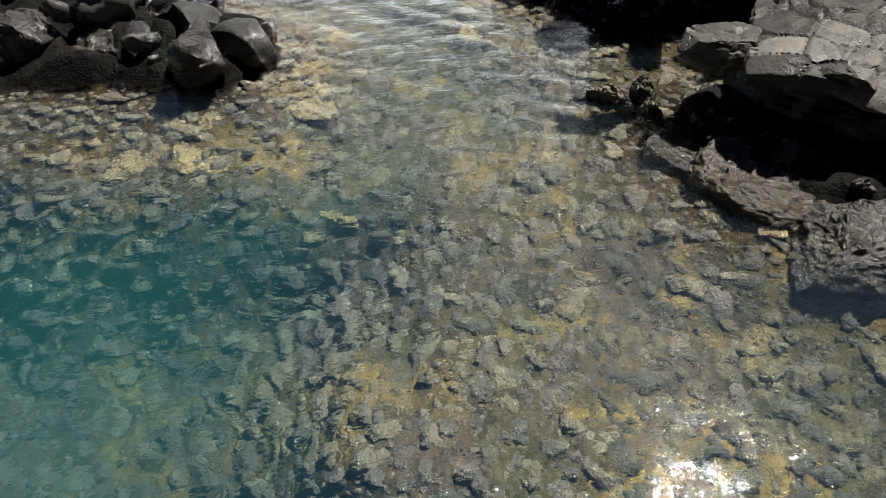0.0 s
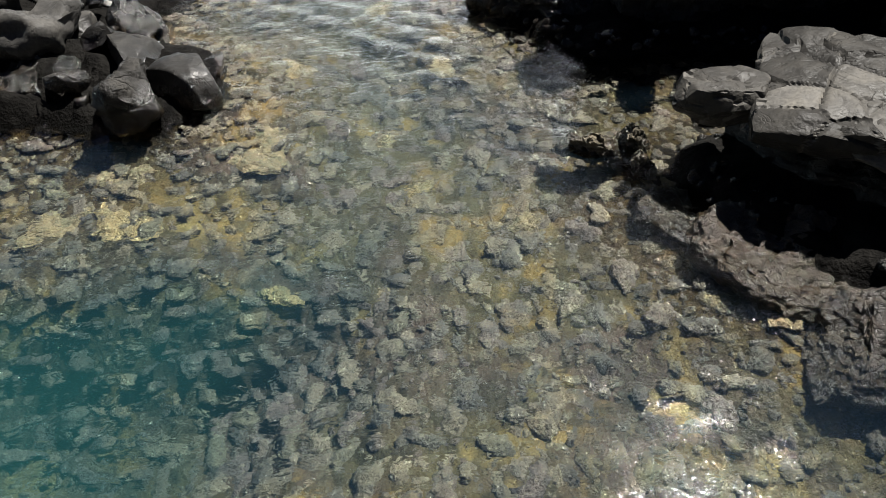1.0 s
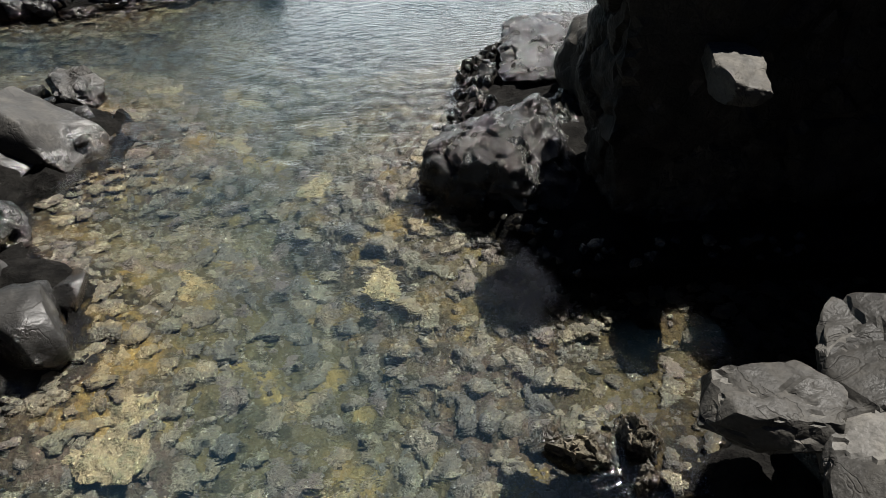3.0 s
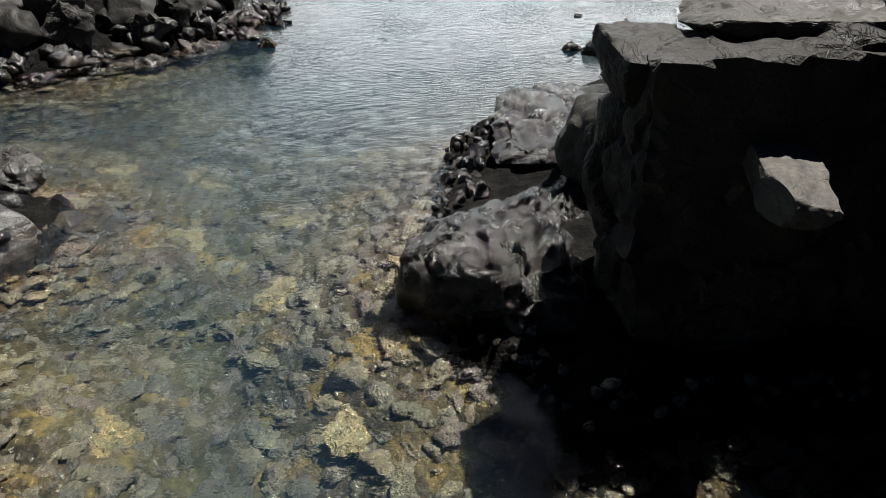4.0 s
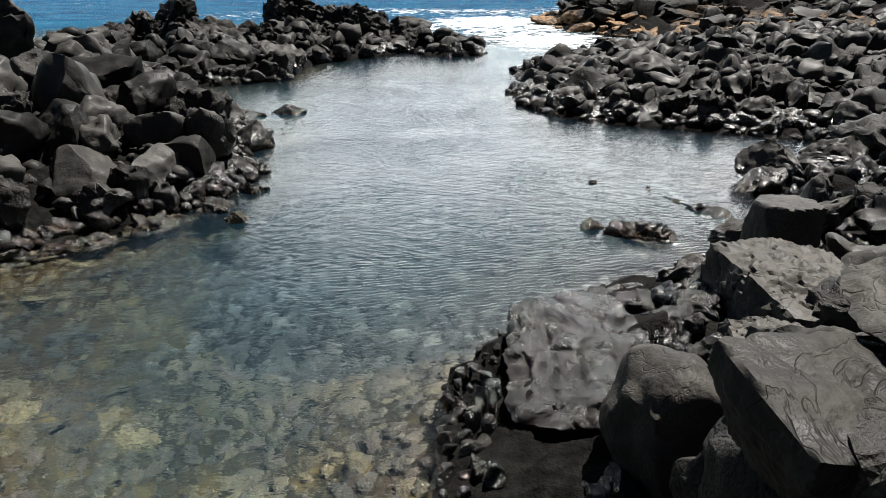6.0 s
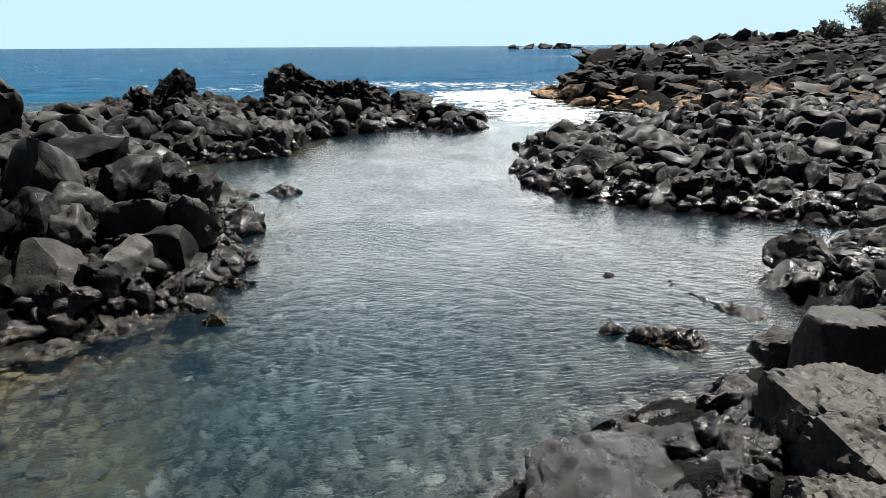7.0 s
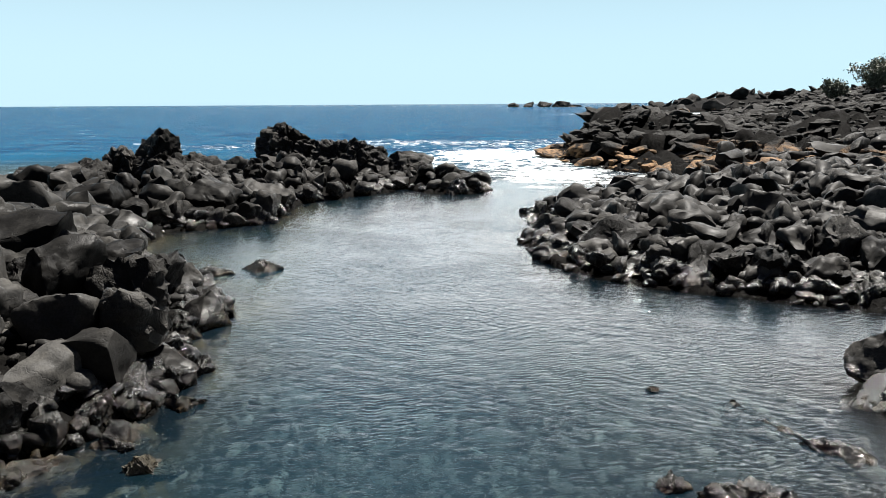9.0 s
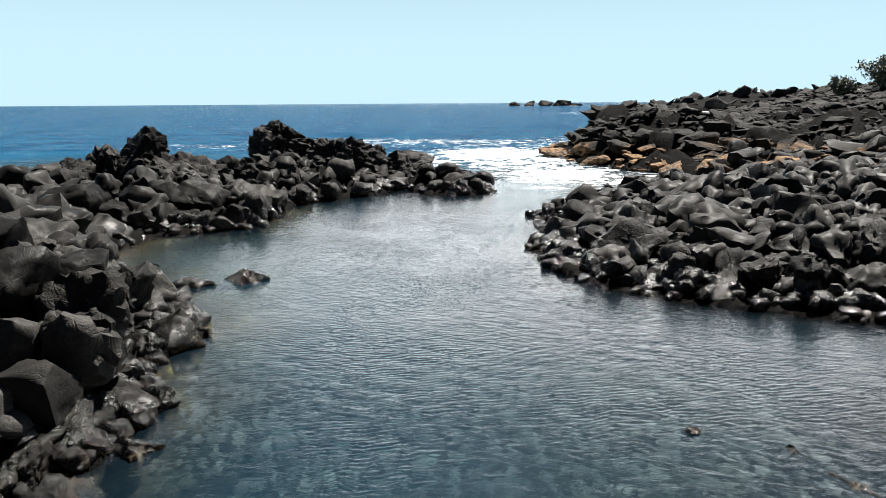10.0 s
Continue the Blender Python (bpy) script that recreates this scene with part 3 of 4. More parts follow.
def rock_shape(seed, level, cuts=16, low=0.38, high=0.74, lump=0.09, grit=0.035, layers=0.0, size=(1, 1, 1), box=0.0, crack=0.0, ribs=0.0, undercut=0.0, cells=2.4, pebble=0.0):
    """A boulder: a ball broken by flat cuts, then lumped, cracked and roughened; unit half size times size."""
    r = np.random.default_rng(seed)
    base, faces = icosphere(level)
    v = base.copy()
    if box:
        v = v * (1 - box) + v / np.abs(v).max(1)[:, None] * box
    for _ in range(cuts):
        n = r.normal(size=3)
        n /= np.linalg.norm(n)
        over = np.maximum(0, v @ n - r.uniform(low, high) * (1 + 0.75 * box))
        v -= over[:, None] * n * 0.97
    v /= np.abs(v).max(0)
    v[:, :2] *= (1 - undercut * np.clip((0.3 - v[:, 2]) / 1.1, 0, 1))[:, None]
    off = Vector(r.uniform(-50, 50, 3))
    sz = Vector(size)
    out = []
    for p, b in zip(v, base):
        q = Vector((p[0] * sz.x, p[1] * sz.y, p[2] * sz.z))
        s = q / max(sz) * 1.5 + off
        d = lump * noise.noise(s) + lump * 0.45 * noise.noise(s * 2.3)
        d += grit * noise.noise(s * 5.1) + grit * 0.6 * noise.noise(s * 11.0)
        if pebble:
            d += pebble * (noise.noise(s * 9.0) + noise.noise(s * 17.0) - 1.5 * abs(noise.noise(s * 13.0)))
        if layers:
            d += layers * abs(noise.noise(Vector((s.x * 0.7, s.y * 0.7, s.z * 7.0)))) - layers * 0.6 * max(0, 0.12 - abs(noise.noise(s * 1.9))) * 8
        if ribs:
            w = Vector((s.x * 1.2 + s.z * 0.8, s.y * 1.2 - s.x * 0.5, s.z * 4.5 - s.x * 2.6))
            d += ribs * (1 - 2 * abs(noise.noise(w * 1.5))) + ribs * 0.6 * (1 - 2 * abs(noise.noise(w * 3.7))) + ribs * 0.35 * noise.noise(s * 19) + ribs * 0.2 * noise.noise(s * 37)
        if crack:
            f, pts = noise.voronoi(s * cells)
            d += crack * math.sin(pts[0].x * 61 + pts[0].y * 43 + pts[0].z * 29) - 1.6 * crack * max(0.0, 0.10 - (f[1] - f[0])) / 0.10
        m = (sz.x * sz.y * sz.z) ** (1 / 3)
        out.append(q + Vector(b) * d * m)
    return out, faces


def rock_mesh(name, material, sharp=38, **kw):
    co, faces = rock_shape(**kw)
    me = bpy.data.meshes.new(name)
    me.from_pydata([tuple(c) for c in co], [], faces)
    me.shade_smooth()
    me.set_sharp_from_angle(angle=radians(sharp))
    me.materials.append(material)
    return me


HEROES = []


def boulder(x, y, base, top, w, d, rz=0, tx=0, ty=0, seed=1, mat=None, sharp=38, label="dark grey basalt boulder", level=5, group="pool boulders", name="boulder", lean=0.0, slope=0.0, **kw):
    """One boulder of its own shape: middle of its plan, lowest and highest level, width and depth, turn and lean in degrees."""
    h = (top - base) / 2
    me = rock_mesh(name, mat or ROCK_SMOOTH, sharp, seed=seed, level=level, size=(w / 2, d / 2, h), **kw)
    if lean or slope:
        me.transform(Matrix(((1, 0, 0, 0), (0, 1, -lean, 0), (0, slope, 1, 0), (0, 0, 0, 1))))
    ob = new(name, me)
    ob.matrix_world = pose(x, y, (top + base) / 2, tx, ty, rz)
    HEROES.append((x, y, 0.42 * max(w, d)))
    return tagged(ob, label, "rock", group)


WET = "wet black lava rock at the water's edge"
# near bank beside the start: cracked pale ledge, wet shelf, stone in the water
LEDGE = "cracked dry grey lava ledge above the water"
FLAT = dict(box=0.8, cuts=16, low=0.48, high=0.74, lump=0.05, grit=0.012, layers=0.008, crack=0.035, cells=1.15, undercut=0.3, sharp=24)
boulder(1.88, 4.20, 0.26, 0.56, 0.56, 0.42, -28, 4, -6, seed=211, mat=ROCK_PALE, label=LEDGE, **FLAT)
boulder(2.40, 4.05, 0.30, 0.66, 0.92, 1.02, -30, 6, -4, seed=212, mat=ROCK_PALE, label=LEDGE, level=6, **FLAT)
boulder(2.82, 3.58, 0.36, 0.58, 0.80, 0.80, -38, 6, 4, seed=213, mat=ROCK_PALE, label=LEDGE, **FLAT)
boulder(3.08, 4.22, 0.26, 0.72, 0.95, 0.95, -22, 5, -5, seed=214, mat=ROCK_PALE, label=LEDGE, level=6, **FLAT)
boulder(3.12, 3.55, 0.26, 0.74, 0.92, 0.95, -34, 7, 0, seed=215, mat=ROCK_PALE, label=LEDGE, **FLAT)
boulder(3.22, 2.95, 0.34, 0.58, 0.85, 0.75, -45, 4, 0, seed=217, mat=ROCK_PALE, label=LEDGE, **FLAT)
boulder(3.75, 4.2, 0.0, 0.98, 0.85, 1.0, -15, 5, 0, seed=12, mat=ROCK_PALE, label="cracked grey lava block behind the ledge", **FLAT)
boulder(3.75, 3.2, 0.0, 0.85, 0.95, 1.1, -30, 5, 0, seed=218, mat=ROCK_PALE, label="cracked grey lava block behind the ledge", **FLAT)
# darker rock put under the ledge, for the shade there
boulder(2.88, 3.96, -0.5, 0.46, 1.9, 1.0, -38, seed=16, mat=ROCK_ROUGH, label="shade-dark undercut lava rock below the ledge", box=0.6, crack=0.04, ribs=0.02)
SHELF = dict(mat=ROCK_SHELF, label="low glistening wet brown lava shelf", group="wet shelf", grit=0.06, lump=0.14, pebble=0.03, box=0.3, cuts=14, level=6, sharp=50)
boulder(2.16, 3.38, -0.42, 0.14, 1.15, 0.80, -42, 3, -4, seed=14, **SHELF)
boulder(2.48, 2.82, -0.42, 0.13, 1.15, 1.0, -30, 2, -5, seed=19, **SHELF)
boulder(2.85, 2.10, -0.42, 0.08, 1.0, 0.95, -50, 0, -4, seed=219, **SHELF)
boulder(1.62, 3.85, -0.40, -0.01, 0.62, 0.45, -35, 0, 0, seed=220, **SHELF)
boulder(1.55, 4.46, -0.25, 0.19, 0.24, 0.26, 10, 0, 0, seed=13, mat=ROCK_WEED, label="small pale weedy rock awash in the pool", crack=0.05, grit=0.1, lump=0.14)
boulder(1.31, 4.36, -0.25, 0.10, 0.42, 0.28, -12, 0, 0, seed=17, mat=ROCK_WEED, label="small pale weedy rock awash in the pool", crack=0.05, grit=0.12, lump=0.16)
boulder(1.56, 4.22, -0.25, 0.07, 0.2, 0.18, 40, 0, 0, seed=18, mat=ROCK_WEED, level=4, label="small pale weedy rock awash in the pool", crack=0.05, grit=0.12, lump=0.16)
boulder(1.13, 4.46, -0.25, 0.04, 0.22, 0.2, 70, 0, 0, seed=20, mat=ROCK_WEED, level=4, label="small pale weedy rock awash in the pool", crack=0.05, grit=0.12, lump=0.16)
# tall shaded rock mass
TALL = "tall steep basalt rock with a shaded face"
# shade put into the colour: darker rock for the face, pale for sunlit slabs
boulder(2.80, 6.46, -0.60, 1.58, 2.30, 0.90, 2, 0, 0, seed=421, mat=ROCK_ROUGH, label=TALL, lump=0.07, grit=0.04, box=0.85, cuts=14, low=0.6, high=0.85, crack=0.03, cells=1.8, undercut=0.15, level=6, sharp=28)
boulder(1.78, 6.28, 1.32, 1.55, 0.40, 0.42, 8, 9, 4, seed=28, mat=ROCK_PALE, label="dry grey block on the corner of the tall rock", box=0.9, cuts=5, low=0.75, high=0.9, lump=0.06, grit=0.04, undercut=0.3)
boulder(2.70, 6.44, 1.46, 1.66, 1.55, 0.60, -4, 2, 1, seed=425, mat=ROCK_PALE, label="dry grey slab on top of the tall rock", box=0.6, cuts=18, low=0.5, high=0.85, lump=0.14, grit=0.06, undercut=0.25, level=6, sharp=30)
boulder(3.55, 6.40, 1.46, 1.80, 1.0, 0.6, 12, 3, -3, seed=424, mat=ROCK_PALE, label="dry grey slab on top of the tall rock", box=0.7, cuts=10, low=0.55, high=0.85, lump=0.08, grit=0.04, crack=0.02, undercut=0.3)
boulder(2.30, 6.16, -0.6, 0.85, 0.8, 0.40, 6, 0, 0, seed=22, mat=ROCK_ROUGH, label="steep shade-dark buttress of the tall rock", lump=0.10, grit=0.06, box=0.5, cuts=18, low=0.5, high=0.8, crack=0.03, level=6)
# its top is unseen: height added to shade the ground behind the ledge
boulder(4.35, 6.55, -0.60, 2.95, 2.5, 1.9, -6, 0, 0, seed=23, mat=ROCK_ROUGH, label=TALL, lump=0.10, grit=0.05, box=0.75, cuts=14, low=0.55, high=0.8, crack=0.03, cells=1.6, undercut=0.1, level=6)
boulder(2.28, 5.96, 1.03, 1.18, 0.28, 0.86, -10, 3, 8, seed=29, mat=ROCK_PALE, label="grey stone wedged on the face of the tall rock", box=0.75, cuts=8, low=0.6, high=0.85, lump=0.1, grit=0.06)
boulder(2.85, 7.55, -0.4, 1.12, 1.15, 0.95, -15, 4, 0, seed=24, mat=ROCK_PALE, label="large dry grey boulder on the bank", box=0.35, cuts=12, low=0.5, high=0.85, lump=0.12, grit=0.05, undercut=0.25)
boulder(2.02, 7.62, -0.3, 0.80, 0.52, 0.80, 24, 8, -6, seed=127, mat=ROCK_PALE, label="rounded grey boulder leaning on the rock mass", cuts=7, low=0.62, high=0.95, lump=0.16, grit=0.04, box=0.25, undercut=0.2)
boulder(3.42, 9.10, -0.3, 0.58, 0.95, 1.15, 10, 7, 3, seed=26, mat=ROCK_PALE, label="broad dry grey boulder on the bank", box=0.7, cuts=10, low=0.65, high=0.95, lump=0.12, grit=0.06, crack=0.02, cells=1.2, level=6, sharp=30)
boulder(3.05, 8.50, -0.3, 0.46, 0.75, 0.62, -8, 5, 0, seed=262, mat=ROCK_PALE, label="broad dry grey boulder on the bank", box=0.7, cuts=10, low=0.65, high=0.95, lump=0.12, grit=0.06, crack=0.02, cells=1.2, level=6, sharp=30)
boulder(4.3, 8.3, -0.2, 1.2, 1.4, 1.6, -25, seed=27, mat=ROCK_PALE, label="broad dry grey boulder on the bank", crack=0.03)
# wet rocks standing in the pool below it
boulder(1.36, 6.72, -0.6, 0.52, 1.36, 1.22, -18, 0, 6, seed=233, mat=ROCK_WET, label="ribbed wet lava rock rising from the pool", grit=0.05, lump=0.05, crack=0.035, cells=1.5, box=0.55, cuts=30, low=0.40, high=0.78, sharp=34, level=6)
SLABS = dict(box=0.75, cuts=16, low=0.5, high=0.92, lump=0.16, grit=0.06, pebble=0.012, crack=0.04, cells=1.5, undercut=0.3, sharp=34, level=6)
boulder(1.86, 8.66, 0.0, 0.32, 0.92, 1.42, -10, 1, -2, seed=32, mat=ROCK_WET, label="flat-topped wet lava slab overhanging the water", **SLABS)
boulder(1.98, 8.95, -0.5, 0.18, 0.95, 1.0, -15, seed=132, mat=ROCK_ROUGH, label="dark lava rock under the wet slab", box=0.5, crack=0.03)
boulder(1.76, 7.30, -0.4, 0.42, 0.50, 1.0, -8, -4, -8, seed=133, mat=ROCK_WET, label="ribbed wet lava between the pool rocks", grit=0.09, crack=0.05, cells=2.8, lump=0.08, box=0.4, sharp=34, level=6)
# added dark block: stands in for the shade in this hollow
boulder(1.52, 7.86, -0.4, 0.07, 0.75, 0.55, 5, seed=134, mat=ROCK_ROUGH, label="dark block for the shaded hollow between the pool rocks", crack=0.03)
KNOBS = random.Random(40)
for i in range(26):
    f, g = KNOBS.random(), KNOBS.random()
    kw, kx, ky = KNOBS.uniform(0.10, 0.21), 0.99 + 0.26 * g + 0.08 * f, 7.72 + 0.95 * f
    kt = 0.04 + 0.22 * g * KNOBS.uniform(0.6, 1.1)
    boulder(kx, ky, kt - 0.3, kt, kw, kw * KNOBS.uniform(0.7, 1.0), KNOBS.uniform(0, 180), seed=340 + i, mat=ROCK_WET, label="small rounded wet lava knob at the slab's end", group="knobs at the slab", level=3, cuts=8, lump=0.12)
boulder(2.52, 8.92, -0.2, 0.34, 0.46, 0.40, 15, seed=36, mat=ROCK_WET, label="flat-topped wet lava slab with cracks round it", **SLABS)
boulder(2.60, 8.48, -0.2, 0.38, 0.50, 0.42, -20, seed=136, mat=ROCK_WET, label="flat-topped wet lava slab with cracks round it", **SLABS)
boulder(2.12, 9.85, -0.3, 0.12, 0.32, 0.25, 5, seed=37, mat=ROCK_WET, label=WET, level=4)
boulder(2.38, 9.44, -0.3, 0.27, 0.55, 0.36, -12, 0, 2, seed=38, mat=ROCK_WET, label="flat-topped wet lava slab with cracks round it", **SLABS)
boulder(3.00, 9.42, -0.4, 0.36, 0.66, 0.82, -6, 2, 0, seed=33, mat=ROCK_WET, label="flat-topped wet lava slab with cracks round it", **SLABS)
boulder(2.62, 9.86, -0.3, 0.13, 0.50, 0.22, -8, seed=233, mat=ROCK_WET, label="flat-topped wet lava slab with cracks round it", **SLABS)
boulder(3.2, 10.25, -0.3, 0.16, 0.55, 0.32, 15, seed=34, mat=ROCK_WET, label=WET, crack=0.04, grit=0.10, sharp=34, lump=0.12)
boulder(3.50, 10.15, -0.2, 0.36, 0.30, 0.30, 15, seed=39, mat=ROCK_WET, label=WET, pebble=0.03, crack=0.02)
boulder(3.76, 10.02, 0.0, 0.74, 0.46, 0.42, 4, 0, 0, seed=35, label="blocky dark basalt boulder", box=0.85, cuts=6, low=0.75, high=0.95, lump=0.06, grit=0.03)
# rocks awash in the pool
boulder(2.66, 11.55, -0.3, 0.12, 0.34, 0.26, 20, seed=241, mat=ROCK_ROUGH, level=5, label="low wet rock standing in the pool", crack=0.03, lump=0.25, grit=0.1)
boulder(3.12, 11.26, -0.3, 0.25, 0.62, 0.78, 32, 0, 4, seed=42, mat=ROCK_ROUGH, label="low wet rock standing in the pool", crack=0.04, ribs=0.02, pebble=0.05, grit=0.1, sharp=34, lump=0.2)
boulder(4.02, 11.85, -0.2, 0.07, 0.34, 1.35, 30, 0, 0, seed=43, mat=ROCK_ROUGH, level=5, label="long low wet ledge awash in the pool", crack=0.04, grit=0.14, pebble=0.06, sharp=34, lump=0.25)
boulder(3.65, 12.75, -0.2, 0.03, 0.28, 0.2, 10, seed=44, mat=ROCK_WET, level=4, label="low wet rock standing in the pool", crack=0.03)
boulder(3.05, 13.1, -0.2, 0.03, 0.2, 0.15, 30, seed=45, mat=ROCK_WET, level=4, label="low wet rock standing in the pool", crack=0.03)
boulder(5.35, 13.0, -0.3, 0.50, 0.95, 0.85, 8, seed=46, label="dark lava boulder at the water's edge", crack=0.02)
boulder(6.15, 13.2, -0.3, 0.62, 0.95, 0.9, 40, seed=48, label="dark lava boulder at the water's edge", crack=0.02)
boulder(4.95, 12.75, -0.3, 0.22, 0.55, 0.4, 20, seed=49, mat=ROCK_WET, label=WET, crack=0.012, ribs=0.05, lump=0.06)
boulder(5.5, 11.9, -0.3, 0.25, 1.5, 0.5, 3, seed=47, mat=ROCK_WET, label=WET, crack=0.04, grit=0.10, sharp=34, lump=0.12)
# left rocks beside the start
boulder(-1.47, 5.28, -0.35, 0.27, 0.62, 0.62, 15, seed=51, label="smooth rounded black boulder at the waterline", cuts=12, undercut=0.3, grit=0.012)
boulder(-1.86, 5.55, -0.3, 0.38, 0.55, 0.95, 25, seed=52, label="smooth rounded black boulder at the waterline", cuts=12, undercut=0.3, grit=0.012)
boulder(-1.5, 5.68, -0.3, 0.16, 0.7, 0.42, -25, seed=53, label="smooth rounded black boulder at the waterline", cuts=12, undercut=0.3, grit=0.012)
boulder(-2.45, 5.3, -0.3, 0.24, 0.85, 0.7, 0, seed=54, mat=ROCK_WET, label=WET, crack=0.04, grit=0.10, sharp=34, lump=0.12)
boulder(-2.35, 5.95, -0.2, 0.42, 0.45, 0.55, 0, seed=55, label="grey basalt boulder at the waterline")
boulder(-3.3, 5.5, -0.3, 0.4, 1.0, 0.9, 0, seed=56, mat=ROCK_ROUGH, label=WET, crack=0.03)
boulder(-2.25, 7.5, -0.3, 0.42, 1.35, 0.85, -22, 0, 8, seed=57, label="smooth grey basalt boulder with a pale spot", cuts=12, undercut=0.3, grit=0.012)
boulder(-2.5, 7.0, -0.3, 0.30, 0.75, 0.6, -20, seed=58, label="smooth grey basalt boulder at the waterline", cuts=12, undercut=0.3, grit=0.012)
boulder(-3.4, 7.5, -0.3, 0.5, 1.2, 1.2, 0, seed=59, label="smooth grey basalt boulder at the waterline", undercut=0.3, grit=0.012)
# left bank
boulder(-2.72, 12.35, -0.1, 0.74, 1.15, 0.95, -25, 0, 10, seed=61, label="large smooth dark boulder on the bank", cuts=12, undercut=0.3, grit=0.012)
boulder(-2.05, 12.85, -0.1, 0.70, 0.55, 0.85, -20, 0, 15, seed=62, label="smooth dark basalt slab leaning on the bank", cuts=12, undercut=0.3, grit=0.012)
boulder(-1.75, 13.3, -0.2, 0.66, 0.7, 0.75, 10, seed=63, label="smooth dark basalt boulder on the bank", cuts=12, undercut=0.3, grit=0.012)
boulder(-2.75, 11.75, -0.3, 0.16, 1.1, 0.5, 22, seed=64, mat=ROCK_WET, label="shining wet rock at the waterline", crack=0.04, grit=0.10, sharp=34, lump=0.12)
boulder(-1.6, 12.75, -0.3, 0.2, 0.6, 0.45, 30, seed=65, mat=ROCK_WET, label="shining wet rock at the waterline", crack=0.04, grit=0.10, sharp=34, lump=0.12)
for sx, sy, sw, sd, st, sz in ((-3.1, 10.98, 1.1, 0.5, 0.14, 15), (-2.35, 11.42, 1.0, 0.46, 0.11, 28), (-1.75, 11.88, 0.8, 0.42, 0.13, 36), (-1.22, 12.42, 0.6, 0.42, 0.10, 50), (-1.02, 13.1, 0.45, 0.55, 0.12, 20)):
    boulder(sx, sy, -0.35, st, sw, sd, sz, 0, 3, seed=int(1000 - 10 * sx), mat=ROCK_WET, label="low shining wet lava shelf at the waterline", group="wet ledges", crack=0.04, grit=0.12, lump=0.22, cuts=16)
boulder(-0.90, 12.03, -0.35, 0.10, 0.46, 0.34, 10, seed=166, mat=ROCK_WEED, level=5, label="small pale wet rock awash", cuts=22, low=0.3, high=0.7, crack=0.04, grit=0.1, lump=0.2)
boulder(-1.28, 13.7, -0.3, 0.3, 0.6, 0.5, 20, seed=67, label="smooth dark boulder at the waterline", undercut=0.3, grit=0.012)
boulder(-1.45, 15.35, -0.3, 0.42, 0.75, 0.8, 10, seed=68, label="smooth dark boulder at the waterline", undercut=0.3, grit=0.012)
boulder(-2.05, 15.2, -0.1, 0.6, 0.7, 0.8, 40, seed=69, label="smooth dark basalt boulder on the bank", undercut=0.3, grit=0.012)
boulder(-1.30, 17.95, -0.3, 0.26, 0.80, 0.5, 0, seed=70, mat=ROCK_ROUGH, level=5, label="small black rock standing in the pool", crack=0.04)
boulder(-2.0, 17.72, -0.3, 0.15, 1.15, 0.40, 8, seed=71, mat=ROCK_ROUGH, level=5, label="long low wet ledge awash in the pool", lump=0.2, grit=0.1)
boulder(-2.5, 17.5, -0.2, 0.36, 0.85, 0.5, -20, seed=72, mat=ROCK_WET, level=5, label="dark wet rock at the waterline")
boulder(-3.3, 13.9, 0.2, 1.55, 1.4, 1.3, 0, seed=73, label="large dry dark boulder on the bank", undercut=0.3, grit=0.012)
boulder(-6.9, 19.2, 0.0, 2.3, 1.9, 1.7, 0, seed=74, label="tall dark boulder on the bank", crack=0.04)
SLAB = "large angular dark basalt block on the bank"
boulder(-2.3, 13.65, 0.1, 1.0, 0.85, 0.8, 20, 0, 12, seed=101, label=SLAB, box=0.3, undercut=0.35, lump=0.12, grit=0.02, crack=0.015, cells=1.4)
boulder(-3.05, 13.05, 0.1, 1.12, 1.0, 0.85, -15, 0, 14, seed=102, label=SLAB, box=0.3, undercut=0.35, lump=0.12, grit=0.02, crack=0.015, cells=1.4)
boulder(-2.75, 14.6, 0.1, 1.2, 1.05, 0.95, 30, 0, 10, seed=103, label=SLAB, box=0.3, undercut=0.35, lump=0.12, grit=0.02, crack=0.015, cells=1.4)
boulder(-1.9, 14.35, -0.1, 0.62, 0.7, 0.65, 0, 0, 12, seed=104, label=SLAB, box=0.25, undercut=0.35, lump=0.12, grit=0.02)
boulder(-2.65, 15.9, 0.0, 0.92, 0.95, 0.85, 45, 0, 10, seed=105, label=SLAB, box=0.3, undercut=0.35, lump=0.12, grit=0.02, crack=0.015, cells=1.4)
boulder(-2.05, 16.45, -0.1, 0.5, 0.75, 0.65, 10, seed=106, label=SLAB, box=0.25, undercut=0.35, lump=0.12, grit=0.02)
boulder(-3.65, 15.6, 0.1, 1.5, 1.5, 1.3, 15, 0, 6, seed=107, label=SLAB, box=0.3, undercut=0.35, lump=0.12, grit=0.02)
boulder(-3.2, 17.2, 0.0, 0.9, 1.0, 0.9, 60, seed=108, label=SLAB, box=0.3, undercut=0.35, lump=0.12, grit=0.02, crack=0.015, cells=1.4)
boulder(-4.4, 17.1, 0.0, 1.25, 1.4, 1.2, 25, seed=109, label=SLAB, box=0.3, undercut=0.35, lump=0.12, grit=0.02, crack=0.015, cells=1.4)
boulder(-4.7, 19.5, 0.0, 0.95, 1.3, 1.1, 5, seed=110, label=SLAB, box=0.3, undercut=0.35, lump=0.12, grit=0.02, crack=0.015, cells=1.4)
boulder(-5.3, 21.6, 0.0, 1.05, 1.7, 1.3, 35, seed=111, label=SLAB, box=0.3, undercut=0.35, lump=0.12, grit=0.02, crack=0.015, cells=1.4)
boulder(-3.5, 23.1, -0.2, 0.95, 1.4, 1.1, -10, seed=112, label=SLAB, box=0.3, undercut=0.35, lump=0.12, grit=0.02, crack=0.015, cells=1.4)
